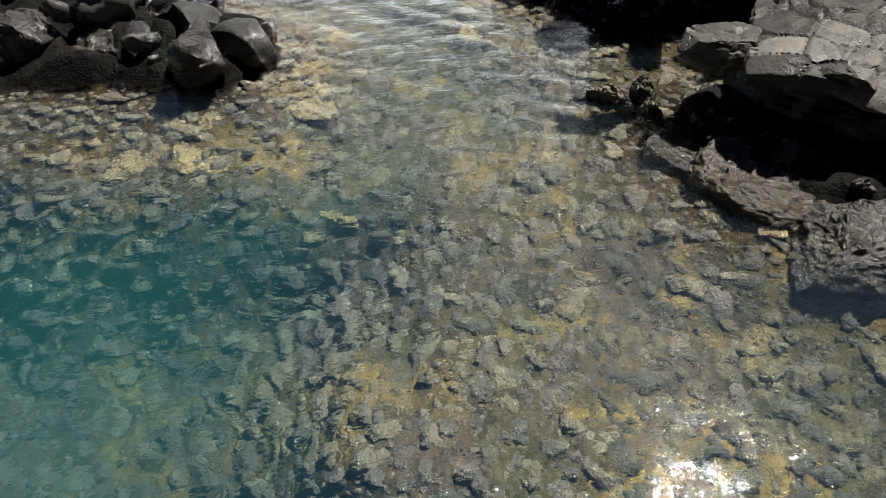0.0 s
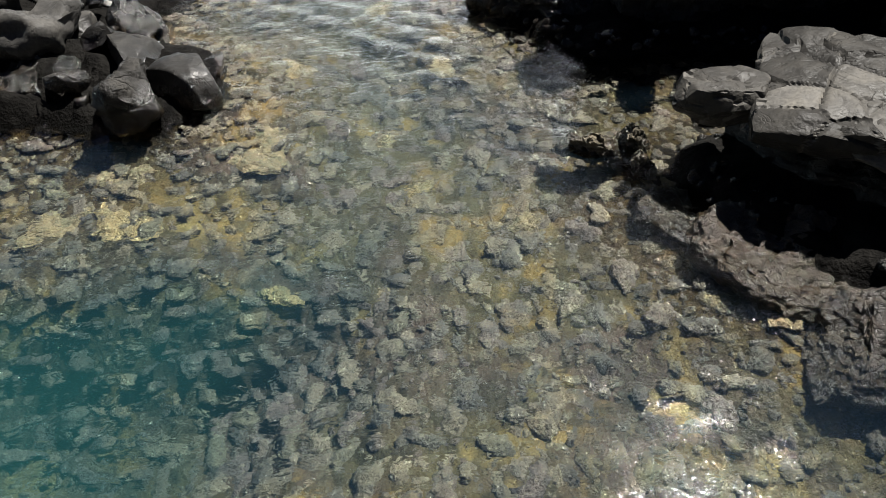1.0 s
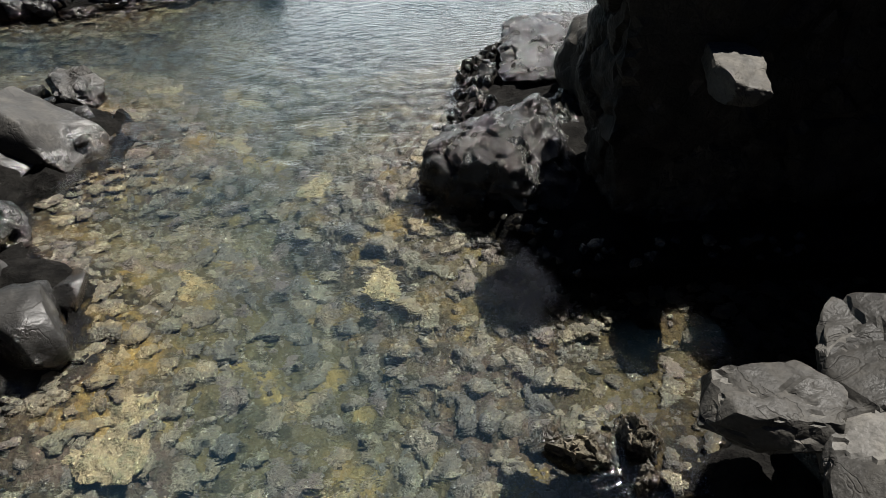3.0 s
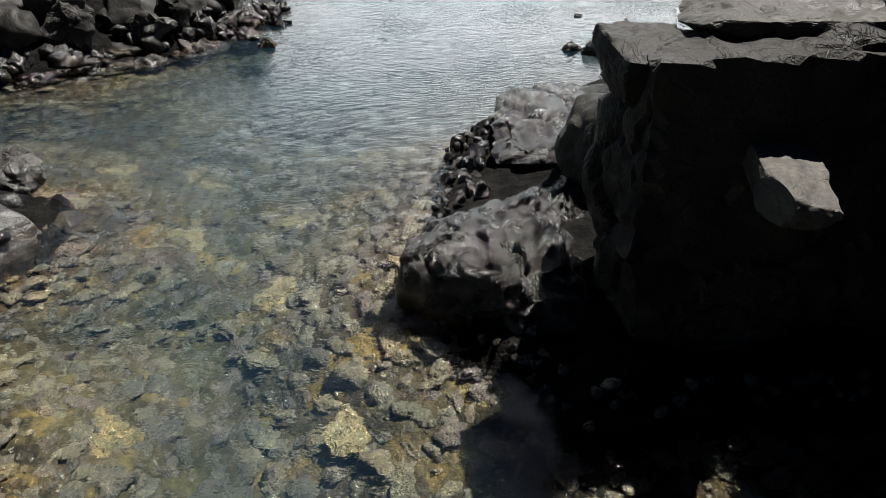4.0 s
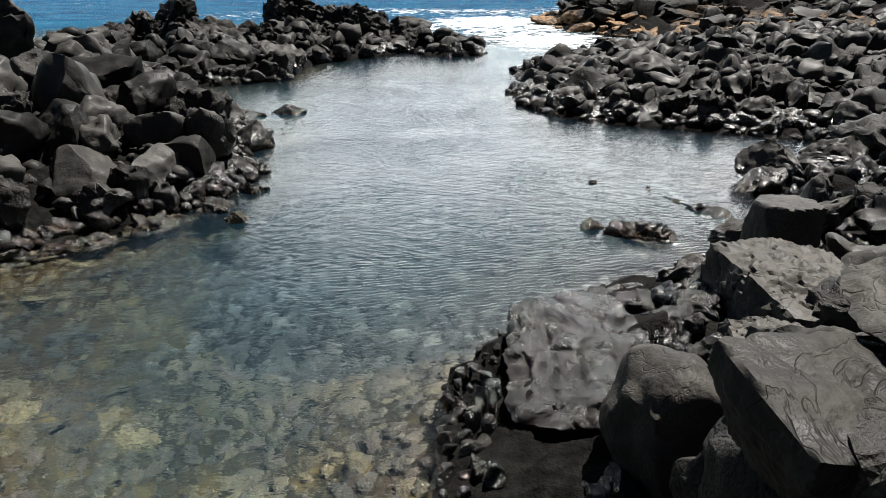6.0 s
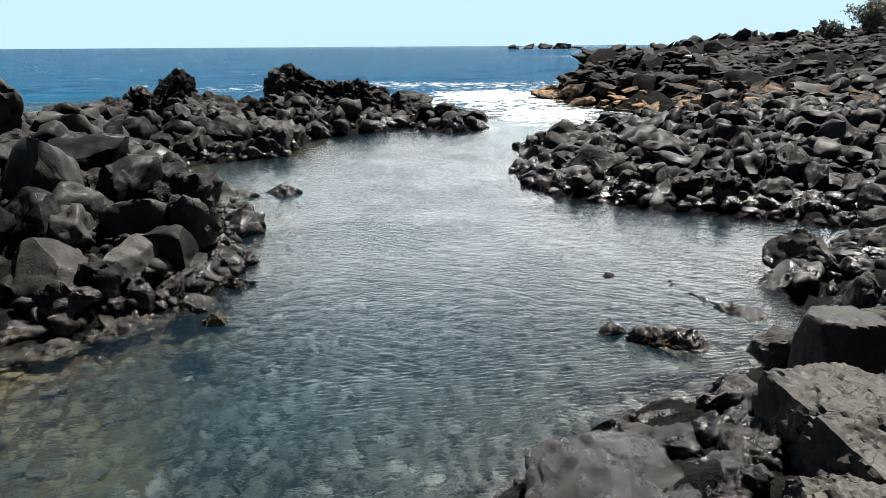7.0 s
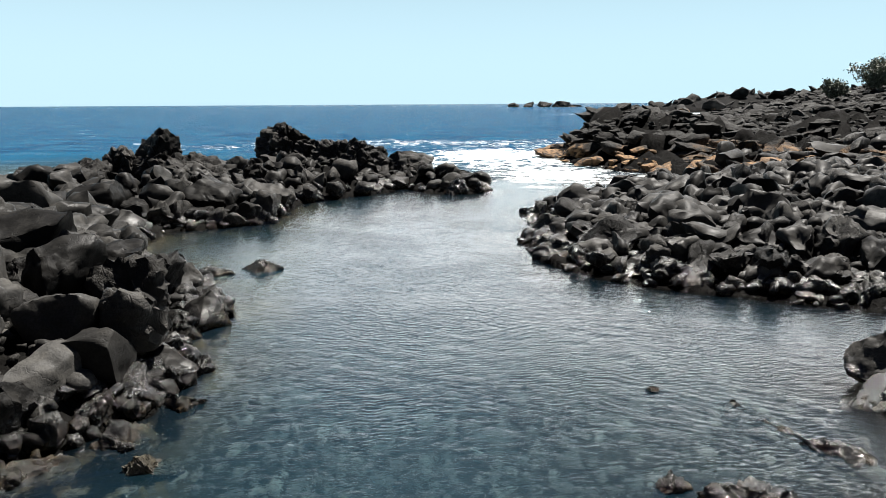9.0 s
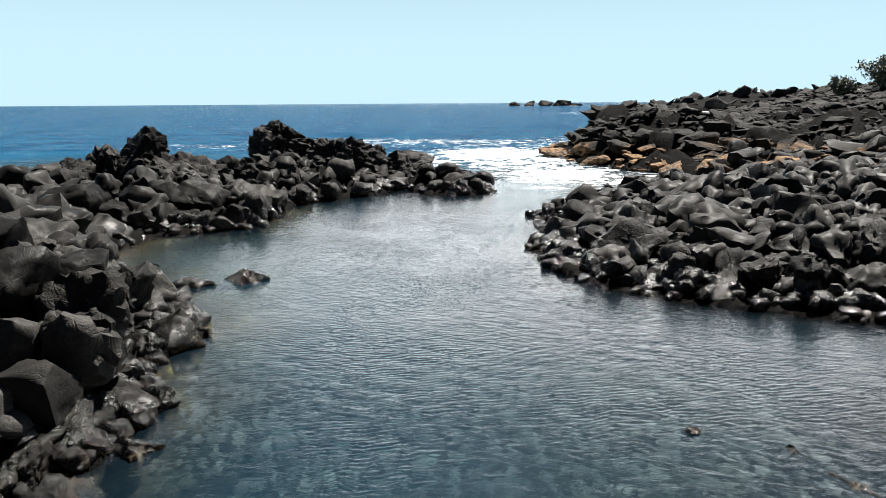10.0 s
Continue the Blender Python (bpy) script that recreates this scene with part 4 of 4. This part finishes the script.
boulder(-2.5, 24.3, -0.2, 0.80, 1.2, 1.1, 20, seed=113, label=SLAB, box=0.3, undercut=0.35, lump=0.12, grit=0.02, crack=0.015, cells=1.4)
# left reef
CRAG = "jagged black lava crag on the reef"
boulder(-5.75, 26.6, 0.1, 1.75, 1.7, 1.3, 0, 0, 8, seed=82, mat=ROCK_ROUGH, label=CRAG, lump=0.3, grit=0.1, layers=0.06, crack=0.05)
boulder(-4.7, 26.3, -0.1, 1.25, 2.6, 1.5, -10, 0, 10, seed=181, mat=ROCK_ROUGH, label=CRAG, lump=0.3, grit=0.1, layers=0.06, crack=0.05)
boulder(-6.9, 27.0, -0.1, 1.40, 1.8, 1.4, 20, 0, -10, seed=182, mat=ROCK_ROUGH, label=CRAG, lump=0.3, grit=0.1, layers=0.06, crack=0.05)
boulder(-3.4, 27.4, -0.2, 0.95, 1.9, 1.4, 5, 0, 0, seed=183, mat=ROCK_ROUGH, label=CRAG, lump=0.3, grit=0.1, layers=0.06, crack=0.05)
boulder(-7.4, 26.4, 0.0, 1.25, 1.9, 1.5, 0, seed=81, mat=ROCK_ROUGH, label=CRAG, lump=0.25, grit=0.1, layers=0.06, crack=0.05)
boulder(-2.75, 30.8, -0.2, 1.92, 3.3, 2.0, -6, seed=83, mat=ROCK_ROUGH, label=CRAG, lump=0.2, grit=0.1, layers=0.08, crack=0.06, level=6)
boulder(-1.3, 30.2, -0.3, 1.50, 3.2, 1.8, -12, 0, 10, seed=84, mat=ROCK_ROUGH, label=CRAG, lump=0.25, grit=0.12, layers=0.08, crack=0.05, level=6)
boulder(-0.2, 28.6, -0.3, 0.6, 1.6, 1.2, -10, seed=88, mat=ROCK_ROUGH, label=CRAG, layers=0.08, crack=0.03)
boulder(0.9, 30.6, -0.4, 0.95, 2.0, 1.2, 0, seed=85, mat=ROCK_ROUGH, label="jagged wet lava rock by the gap", layers=0.06, crack=0.03)
boulder(2.3, 29.3, -0.4, 0.62, 1.7, 1.0, 10, seed=86, mat=ROCK_ROUGH, label="jagged wet lava rock by the gap", layers=0.08, crack=0.03)
boulder(2.3, 27.1, -0.4, 0.4, 1.0, 0.6, -10, seed=87, mat=ROCK_WET, label="jagged wet lava rock by the gap", layers=0.08, crack=0.03)


# rocks under water
def ochre_stone():
    k = Mat("weedy_ochre_stone")
    a, b, c = k.noise(3.0, 4), k.noise(16, 5, 0.65), k.noise(70, 3)
    rnd = k.node("ShaderNodeObjectInfo").outputs["Random"]
    col = k.mix(k.ramp(a, 0.35, 0.65), (0.095, 0.064, 0.021), (0.145, 0.098, 0.032))
    col = k.mix(k.ramp(rnd, 0.0, 1.0, 0.0, 0.75), col, (0.075, 0.055, 0.032))
    col = k.mix(k.ramp(b, 0.42, 0.62, 0.0, 0.8), col, (0.050, 0.045, 0.018))
    col = k.mix(k.ramp(k.noise(26, 4), 0.54, 0.68, 0.0, 0.3), col, (0.20, 0.15, 0.06))
    return k.set(Base_Color=col, Roughness=0.85, Normal=k.bump(k.math("ADD", b, k.math("MULTIPLY", c, 0.4)), 0.9, 0.06))


OCHRE = ochre_stone()


def sunk(x, y, w, d, top=-0.22, seed=1, label="weedy ochre rock under the clear water"):
    floor_z = float(ground_height(np.array([float(x)]), np.array([float(y)]))[0][0])
    return boulder(x, y, floor_z - 0.12, min(top, floor_z + 0.03), 1.3 * w, 1.3 * d, (seed * 47) % 180, seed=seed, mat=OCHRE, label=label, group="sunken rocks", name="sunken_rock", level=5, grit=0.12, pebble=0.03, lump=0.3)


sunk(0.0, 3.56, 0.20, 0.17, -0.30, 301, "pale yellow flat stone on the pool bed")
sunk(-1.54, 4.2, 0.60, 0.46, -0.25, 302)
sunk(-2.05, 4.2, 0.46, 0.38, -0.25, 303)
sunk(-1.58, 4.62, 0.42, 0.40, -0.25, 304)
sunk(-0.98, 4.85, 0.62, 0.5, -0.26, 305)
sunk(-1.35, 4.95, 0.45, 0.4, -0.26, 325)
sunk(-0.72, 3.62, 0.38, 0.32, -0.28, 306)
sunk(-0.14, 5.04, 0.22, 0.20, -0.28, 307)
sunk(-0.81, 5.84, 0.34, 0.26, -0.25, 308)
sunk(0.84, 3.87, 0.30, 0.26, -0.25, 309)
sunk(0.44, 5.96, 0.36, 0.26, -0.22, 312)
sunk(0.19, 4.48, 0.24, 0.2, -0.28, 313)
sunk(-0.03, 8.15, 0.40, 0.36, -0.22, 314)
sunk(-0.46, 8.05, 0.62, 0.44, -0.22, 315)
sunk(-0.97, 7.85, 0.36, 0.32, -0.24, 316)
sunk(-1.0, 8.8, 0.30, 0.26, -0.26, 317)
sunk(-0.05, 7.15, 0.55, 0.42, -0.24, 318)
sunk(-1.8, 8.8, 0.5, 0.4, -0.24, 319)


# ---- scattered boulders ----

SHAPES = {}


def shared(material, tag, count, level, **kw):
    SHAPES[tag] = [rock_mesh("boulder", material, seed=500 + 37 * len(SHAPES) + i, level=level,
                             size=(1.0, rng.uniform(0.5, 0.95), rng.uniform(0.5, 0.95)), **kw) for i in range(count)]


# lobes of pillow lava: smooth rounded backs, undercut sides
shared(ROCK_SMOOTH, "smooth", 24, 4, sharp=75, cuts=7, low=0.45, high=0.9, lump=0.42, grit=0.08, box=0.1, undercut=0.3)
shared(ROCK_ROUGH, "rough", 24, 4, sharp=55, cuts=11, low=0.40, high=0.85, lump=0.30, grit=0.13, crack=0.03, undercut=0.25)
shared(ROCK_FAR, "far_small", 18, 2, cuts=10, low=0.42, lump=0.40, grit=0.2, undercut=0.3)
shared(ROCK_FAR, "far", 18, 3, cuts=10, low=0.42, lump=0.42, grit=0.2, ribs=0.06, undercut=0.3)
for tag, mat in (("smooth", ROCK_SMOOTH), ("rough", ROCK_ROUGH)):
    shared(mat, tag + "_small", 24, 3, sharp=65, cuts=8, low=0.44, high=0.88, lump=0.42, grit=0.12, undercut=0.3)
for tag, mat in (("smooth", ROCK_SMOOTH), ("rough", ROCK_ROUGH)):
    shared(mat, tag + "_tiny", 18, 2, sharp=60, cuts=8, low=0.45, high=0.88, lump=0.4, grit=0.14, undercut=0.3)
LABELS = {"smooth": "smooth dark grey basalt boulder among others", "rough": "rough wet black lava rock at the shore", "far": "dark broken lava rock of the headland"}
STREWN = []


def scatter(x0, x1, y0, y1, tries, r0, r1, tag_of, group, gap=0.50, keep=lambda x, y, s: True, sink=0.5, flat=1.0, flow=None, turned=None, taper=0.0):
    """Boulders strewn over the land inside a rectangle of the plan, not overlapping much."""
    px, py = rng.uniform(x0, x1, tries), rng.uniform(y0, y1, tries)
    gz, shore = ground_height(px, py)
    rad = r0 * (r1 / r0) ** (rng.uniform(0, 1, tries) ** 2.0)
    cell, done = {}, 2 * r1 + 0.5
    for hx, hy, hr in HEROES:
        cell.setdefault((int(hx // done), int(hy // done)), []).append((hx, hy, hr))
    for i in np.argsort(-rad):
        x, y, r, s = px[i], py[i], rad[i], shore[i]
        if s < -0.05 or not keep(x, y, s) or taper and r > 0.13 + taper * max(s, 0.0):
            continue
        cx, cy = int(x // done), int(y // done)
        near = [q for a in (-1, 0, 1) for b in (-1, 0, 1) for q in cell.get((cx + a, cy + b), ())]
        if any((x - a) ** 2 + (y - b) ** 2 < (gap * (r + c)) ** 2 for a, b, c in near):
            continue
        cell.setdefault((cx, cy), []).append((x, y, r))
        lie = 35 if flow is None else 14
        m = pose(x, y, gz[i] + r * sink * rng.uniform(-0.2, 1.1), rng.uniform(-lie, lie), rng.uniform(-lie, lie), rng.uniform(0, 360) if flow is None else flow + rng.normal(0, 24)) @ Matrix.Diagonal((r * (1 if flow is None else 1.5), r, r * flat, 1))
        if turned is not None:
            m = pose(x, y, gz[i] + r * sink * rng.uniform(-0.2, 1.0), rng.uniform(-25, 25), rng.uniform(-25, 25), turned + rng.normal(0, 35)) @ Matrix.Diagonal((1.25 * r, r, r, 1))
        STREWN.append((x, y, r, m, tag_of(x, y, s), group))


near_tag = lambda x, y, s: "rough" if s < 0.55 or rng.uniform() < 0.3 else "smooth"
far_tag = lambda x, y, s: "far"
scatter(-6.5, -0.9, 10.5, 22.5, 3200, 0.09, 0.60, near_tag, "left bank boulders", gap=0.44, keep=lambda x, y, s: x < 0, sink=0.4, taper=0.8)
scatter(-10, 0.8, 22, 32, 1600, 0.12, 0.45, near_tag, "left reef boulders", keep=lambda x, y, s: x < 1)
scatter(-16, -6.5, 10.5, 30, 700, 0.3, 0.65, near_tag, "left bank boulders")
scatter(-16, -1.3, 2.0, 8.8, 1100, 0.08, 0.5, near_tag, "left pool boulders")
scatter(1.2, 7.5, 2.4, 14.2, 1100, 0.09, 0.42, near_tag, "right bank boulders", keep=lambda x, y, s: s > 0.1 and (y > 8.3 or x > 3.8) and not (y < 9.9 and x < 2.6))
scatter(2.9, 13, 14.0, 29, 6500, 0.07, 0.46, near_tag, "right shore boulders", gap=0.38, keep=lambda x, y, s: x > 2, turned=32, taper=0.36)
scatter(0.8, 2.9, 2.9, 10.2, 1500, 0.03, 0.055, lambda x, y, s: "rough", "small stones at the water's edge", keep=lambda x, y, s: s < 0.22 and x > 0.6)
scatter(7, 26, 8, 34, 2000, 0.2, 0.6, near_tag, "right shore boulders", keep=lambda x, y, s: x > 12 or y < 14, flow=30)
scatter(6, 60, 28, 100, 9000, 0.2, 0.8, far_tag, "headland rocks", gap=0.40, flat=0.6, sink=0.1, flow=38)
scatter(-5.5, -0.9, 10.9, 19, 3000, 0.05, 0.14, lambda x, y, s: "rough", "left bank stones", gap=0.6, sink=0.2)
scatter(0, 3.4, 26.5, 31.5, 200, 0.12, 0.45, lambda x, y, s: "rough", "reef rocks", keep=lambda x, y, s: x > 0.0)
scatter(4.2, 14, -9, 9, 1500, 0.2, 0.7, near_tag, "right bank boulders", keep=lambda x, y, s: s > 0.3)
scatter(52, 300, 150, 290, 1500, 1.2, 4.0, far_tag, "far headland rocks", flat=0.5, sink=0.2)

# those along the pool are things of their own, the rest is rubble that nobody could count
STREWN.sort(key=lambda q: math.hypot(q[0] - 0.8, max(0.0, q[1] - 13.0)) - 6.0 * q[2])
for x, y, r, m, tag, group in STREWN[:235]:
    ob = new("boulder", SHAPES[tag][rng.integers(len(SHAPES[tag]))])
    ob.matrix_world = m
    tagged(ob, LABELS[tag], "rock", group)


def rubble(name, label, picks):
    """Many boulders joined into one mesh."""
    vs, fs, ms, base = [], [], [], 0
    slots = {"smooth": 0, "rough": 1, "far": 2}
    for x, y, r, m, tag, group in picks:
        pick = SHAPES[tag if tag == "far" and y < 50 and x < 24 and r > 0.45 or (y < 17.5 and r > 0.2 and -5 < x < 8) else tag + ("_small" if tag == "far" or r > 0.2 and y < 27 and x < 13 else "_tiny")]
        src = pick[rng.integers(len(pick))]
        co = np.empty(len(src.vertices) * 3)
        src.vertices.foreach_get("co", co)
        mm = np.array(m)
        vs.append(co.reshape(-1, 3) @ mm[:3, :3].T + mm[:3, 3])
        idx = np.empty(len(src.loops), np.int64)
        src.loops.foreach_get("vertex_index", idx)
        fs.append(idx.reshape(-1, 3) + base)
        ms.append(np.full(len(src.polygons), slots[tag]))
        base += len(vs[-1])
    me = bpy.data.meshes.new(name)
    me.from_pydata(np.concatenate(vs).tolist(), [], np.concatenate(fs).tolist())
    for mat in (ROCK_SMOOTH, ROCK_ROUGH, ROCK_FAR):
        me.materials.append(mat)
    me.polygons.foreach_set("material_index", np.concatenate(ms))
    me.shade_smooth()
    me.set_sharp_from_angle(angle=radians(60))
    return tagged(new(name, me), label, "rocks", kind="stuff")


rubble("lava_rubble", "broken dark lava rocks heaped along the shore", STREWN[235:])

# far rocks in the sea
for i, (fx, fy, fr) in enumerate(((70, 470, 5.5), (79, 465, 6), (86, 450, 8), (97, 455, 7), (104, 470, 5), (112, 475, 5))):
    ob = new("sea_rock", SHAPES["far"][i])
    ob.matrix_world = pose(fx, fy, 0.0, 0, 0, 40 * i) @ Matrix.Diagonal((fr * 0.8, fr, fr * 0.6, 1))
    tagged(ob, "dark low rock far out in the surf", "rock", "far sea rocks")


# ---- bushes on the far shore ----
def leaf_material():
    k = Mat("bush_leaves")
    isl = k.node("ShaderNodeNewGeometry").outputs["Random Per Island"]
    return k.set(Base_Color=k.mix(isl, (0.06, 0.068, 0.045), (0.13, 0.135, 0.092)), Roughness=0.6)


def bark_material():
    k = Mat("bush_bark")
    return k.set(Base_Color=k.mix(k.noise(20), (0.06, 0.045, 0.03), (0.12, 0.09, 0.065)), Roughness=0.85)


LEAF, BARK = leaf_material(), bark_material()


def part(name, verts, faces, material, parent, label=""):
    me = bpy.data.meshes.new(name)
    me.from_pydata(verts, [], faces)
    me.materials.append(material)
    ob = new(name, me)
    ob.parent = parent
    return tagged(ob, label)


def bush(x, y, z, wide, tall, seed):
    r = random.Random(seed)
    root = tagged(new("bush"), "grey-green windswept shrub on the far lava shore", "bush", "shore bushes")
    root.location = (x, y, z)
    tv, tf, lv, lf = [], [], [], []
    for _ in range(14):
        a, lean, ln = r.uniform(0, math.tau), r.uniform(0.1, 0.9), tall * r.uniform(0.5, 1.0)
        tip = Vector((math.cos(a) * lean * wide * 0.5, math.sin(a) * lean * wide * 0.5, ln))
        b = len(tv)
        for lvl, (f, w) in enumerate(((0, 0.06), (0.5, 0.035), (1, 0.012))):
            for c in range(4):
                tv.append((tip.x * f ** 1.4 + w * math.cos(c * 1.571), tip.y * f ** 1.4 + w * math.sin(c * 1.571), tip.z * f))
        for lvl in range(2):
            for c in range(4):
                tf.append((b + lvl * 4 + c, b + lvl * 4 + (c + 1) % 4, b + lvl * 4 + 4 + (c + 1) % 4, b + lvl * 4 + 4 + c))
        for _ in range(330):
            f = r.uniform(0.35, 1.08)
            p = Vector((tip.x * f ** 1.4, tip.y * f ** 1.4, tip.z * f)) + Vector((r.gauss(0, 1), r.gauss(0, 1), r.gauss(0, 0.8))) * tall * 0.09
            u = Vector((r.gauss(0, 1), r.gauss(0, 1), r.gauss(0.5, 1))).normalized() * r.uniform(0.08, 0.17)
            w = u.cross(Vector((r.gauss(0, 1), r.gauss(0, 1), r.gauss(0, 1)))).normalized() * 0.045
            n = len(lv)
            lv.extend([tuple(p - w), tuple(p + u * 0.5 + w * 1.2), tuple(p + u * 1.6), tuple(p + u * 0.5 - w * 1.4)])
            lf.append((n, n + 1, n + 2, n + 3))
    part("stems", tv, tf, BARK, root)
    part("leaves", lv, lf, LEAF, root)


for i, (bx, by, bw, bt) in enumerate(((37.5, 62, 4.5, 2.6), (40, 63, 4, 2.2), (43, 61, 5, 2.4), (46, 62, 4, 2.8), (35, 63, 2, 1.4), (50, 60, 5, 2.6), (44.5, 57, 3, 1.6), (48, 56, 4, 2.2))):
    bush(bx, by, float(ground_height(np.array([bx * 1.0]), np.array([by * 1.0]))[0][0]), bw, bt, 900 + i)


# ---- stones of the bed ----
COB = []
for i in range(24):
    co, fc = rock_shape(seed=800 + i, level=3 - i // 8, cuts=4, low=0.7, high=0.95, lump=0.7, grit=0.3, size=(1, rng.uniform(0.5, 1), rng.uniform(0.35, 0.6)))
    COB.append((np.array([tuple(c) for c in co]), fc))
cob_meshes = []
for co, fc in COB[:8]:
    me = bpy.data.meshes.new("cobble")
    me.from_pydata(co.tolist(), [], fc)
    me.shade_smooth()
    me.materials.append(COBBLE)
    cob_meshes.append(me)
N = 120000
cx, cy = rng.uniform(-6.0, 3.2, N), -1.2 + 13.4 * rng.uniform(0, 1, N) ** 1.25
cr = 0.015 * (0.10 / 0.015) ** (rng.uniform(0, 1, N) ** 2.0) * (1 + 0.04 * cy)
M = 7000
cx, cy = np.append(cx, rng.uniform(-2.6, 4.6, M)), np.append(cy, rng.uniform(8.5, 16.5, M))
cr = np.append(cr, 0.04 * (0.13 / 0.04) ** (rng.uniform(0, 1, M) ** 1.6))
cz, cs = ground_height(cx, cy)
sv, sf, base, used, singles = [], [], 0, {}, 0
for i in np.argsort(-cr):
    if rng.uniform() > min(1.0, (cx[i] + 6.0) / 2.6) or rng.uniform() > min(1.0, (cy[i] + 1.2) / 1.0) or cs[i] > -0.02 or cz[i] + cr[i] * 0.7 > -0.04:
        continue
    key = (int(cx[i] // 0.35), int(cy[i] // 0.35))
    near = [q for a in (-1, 0, 1) for b in (-1, 0, 1) for q in used.get((key[0] + a, key[1] + b), ())]
    if any((cx[i] - a) ** 2 + (cy[i] - b) ** 2 < (0.58 * (cr[i] + c)) ** 2 for a, b, c in near):
        continue
    used.setdefault(key, []).append((cx[i], cy[i], cr[i]))
    m = pose(cx[i], cy[i], cz[i] + cr[i] * rng.uniform(-0.30, 0.0), rng.uniform(-18, 18), rng.uniform(-18, 18), rng.uniform(0, 360)) @ Matrix.Diagonal((cr[i], cr[i], 0.6 * cr[i], 1))
    if singles < 300 and -2.0 < cx[i] < 2.0 and 0.8 < cy[i] < 7.5:
        ob = new("cobble", cob_meshes[singles % 8])
        ob.parent = ground
        ob.matrix_world = m
        singles += 1
    else:
        co, fc = COB[(8 if cr[i] > 0.036 else 16) + int(rng.integers(8))]
        mm = np.array(m)
        sv.append(co @ mm[:3, :3].T + mm[:3, 3])
        sf += [tuple(base + j for j in f) for f in fc]
        base += len(co)
me = bpy.data.meshes.new("bed_stones")
sv = np.concatenate(sv)
me.from_pydata(sv.tolist(), [], sf)
me.shade_smooth()
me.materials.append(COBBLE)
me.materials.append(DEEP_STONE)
me.materials.append(WEED_STONE)
lead = sv[np.array([f[0] for f in sf])]
wander = relief(lead[:, 0], lead[:, 1], 0.7)
kinds = (lead[:, 1] + 1.5 * wander > 9.6).astype(np.int32)
kinds[(lead[:, 0] - 0.22 * lead[:, 1] + 0.35 * wander > 0.45) & (lead[:, 1] < 5.2)] = 2
kinds[(lead[:, 0] + 0.5 * wander < -1.1) & (lead[:, 1] + 0.6 * wander > 8.4)] = 2
me.polygons.foreach_set("material_index", kinds)
tagged(new("bed_stones", me), "loose grey, olive and tan stones on the pool bed", "stones", kind="stuff")
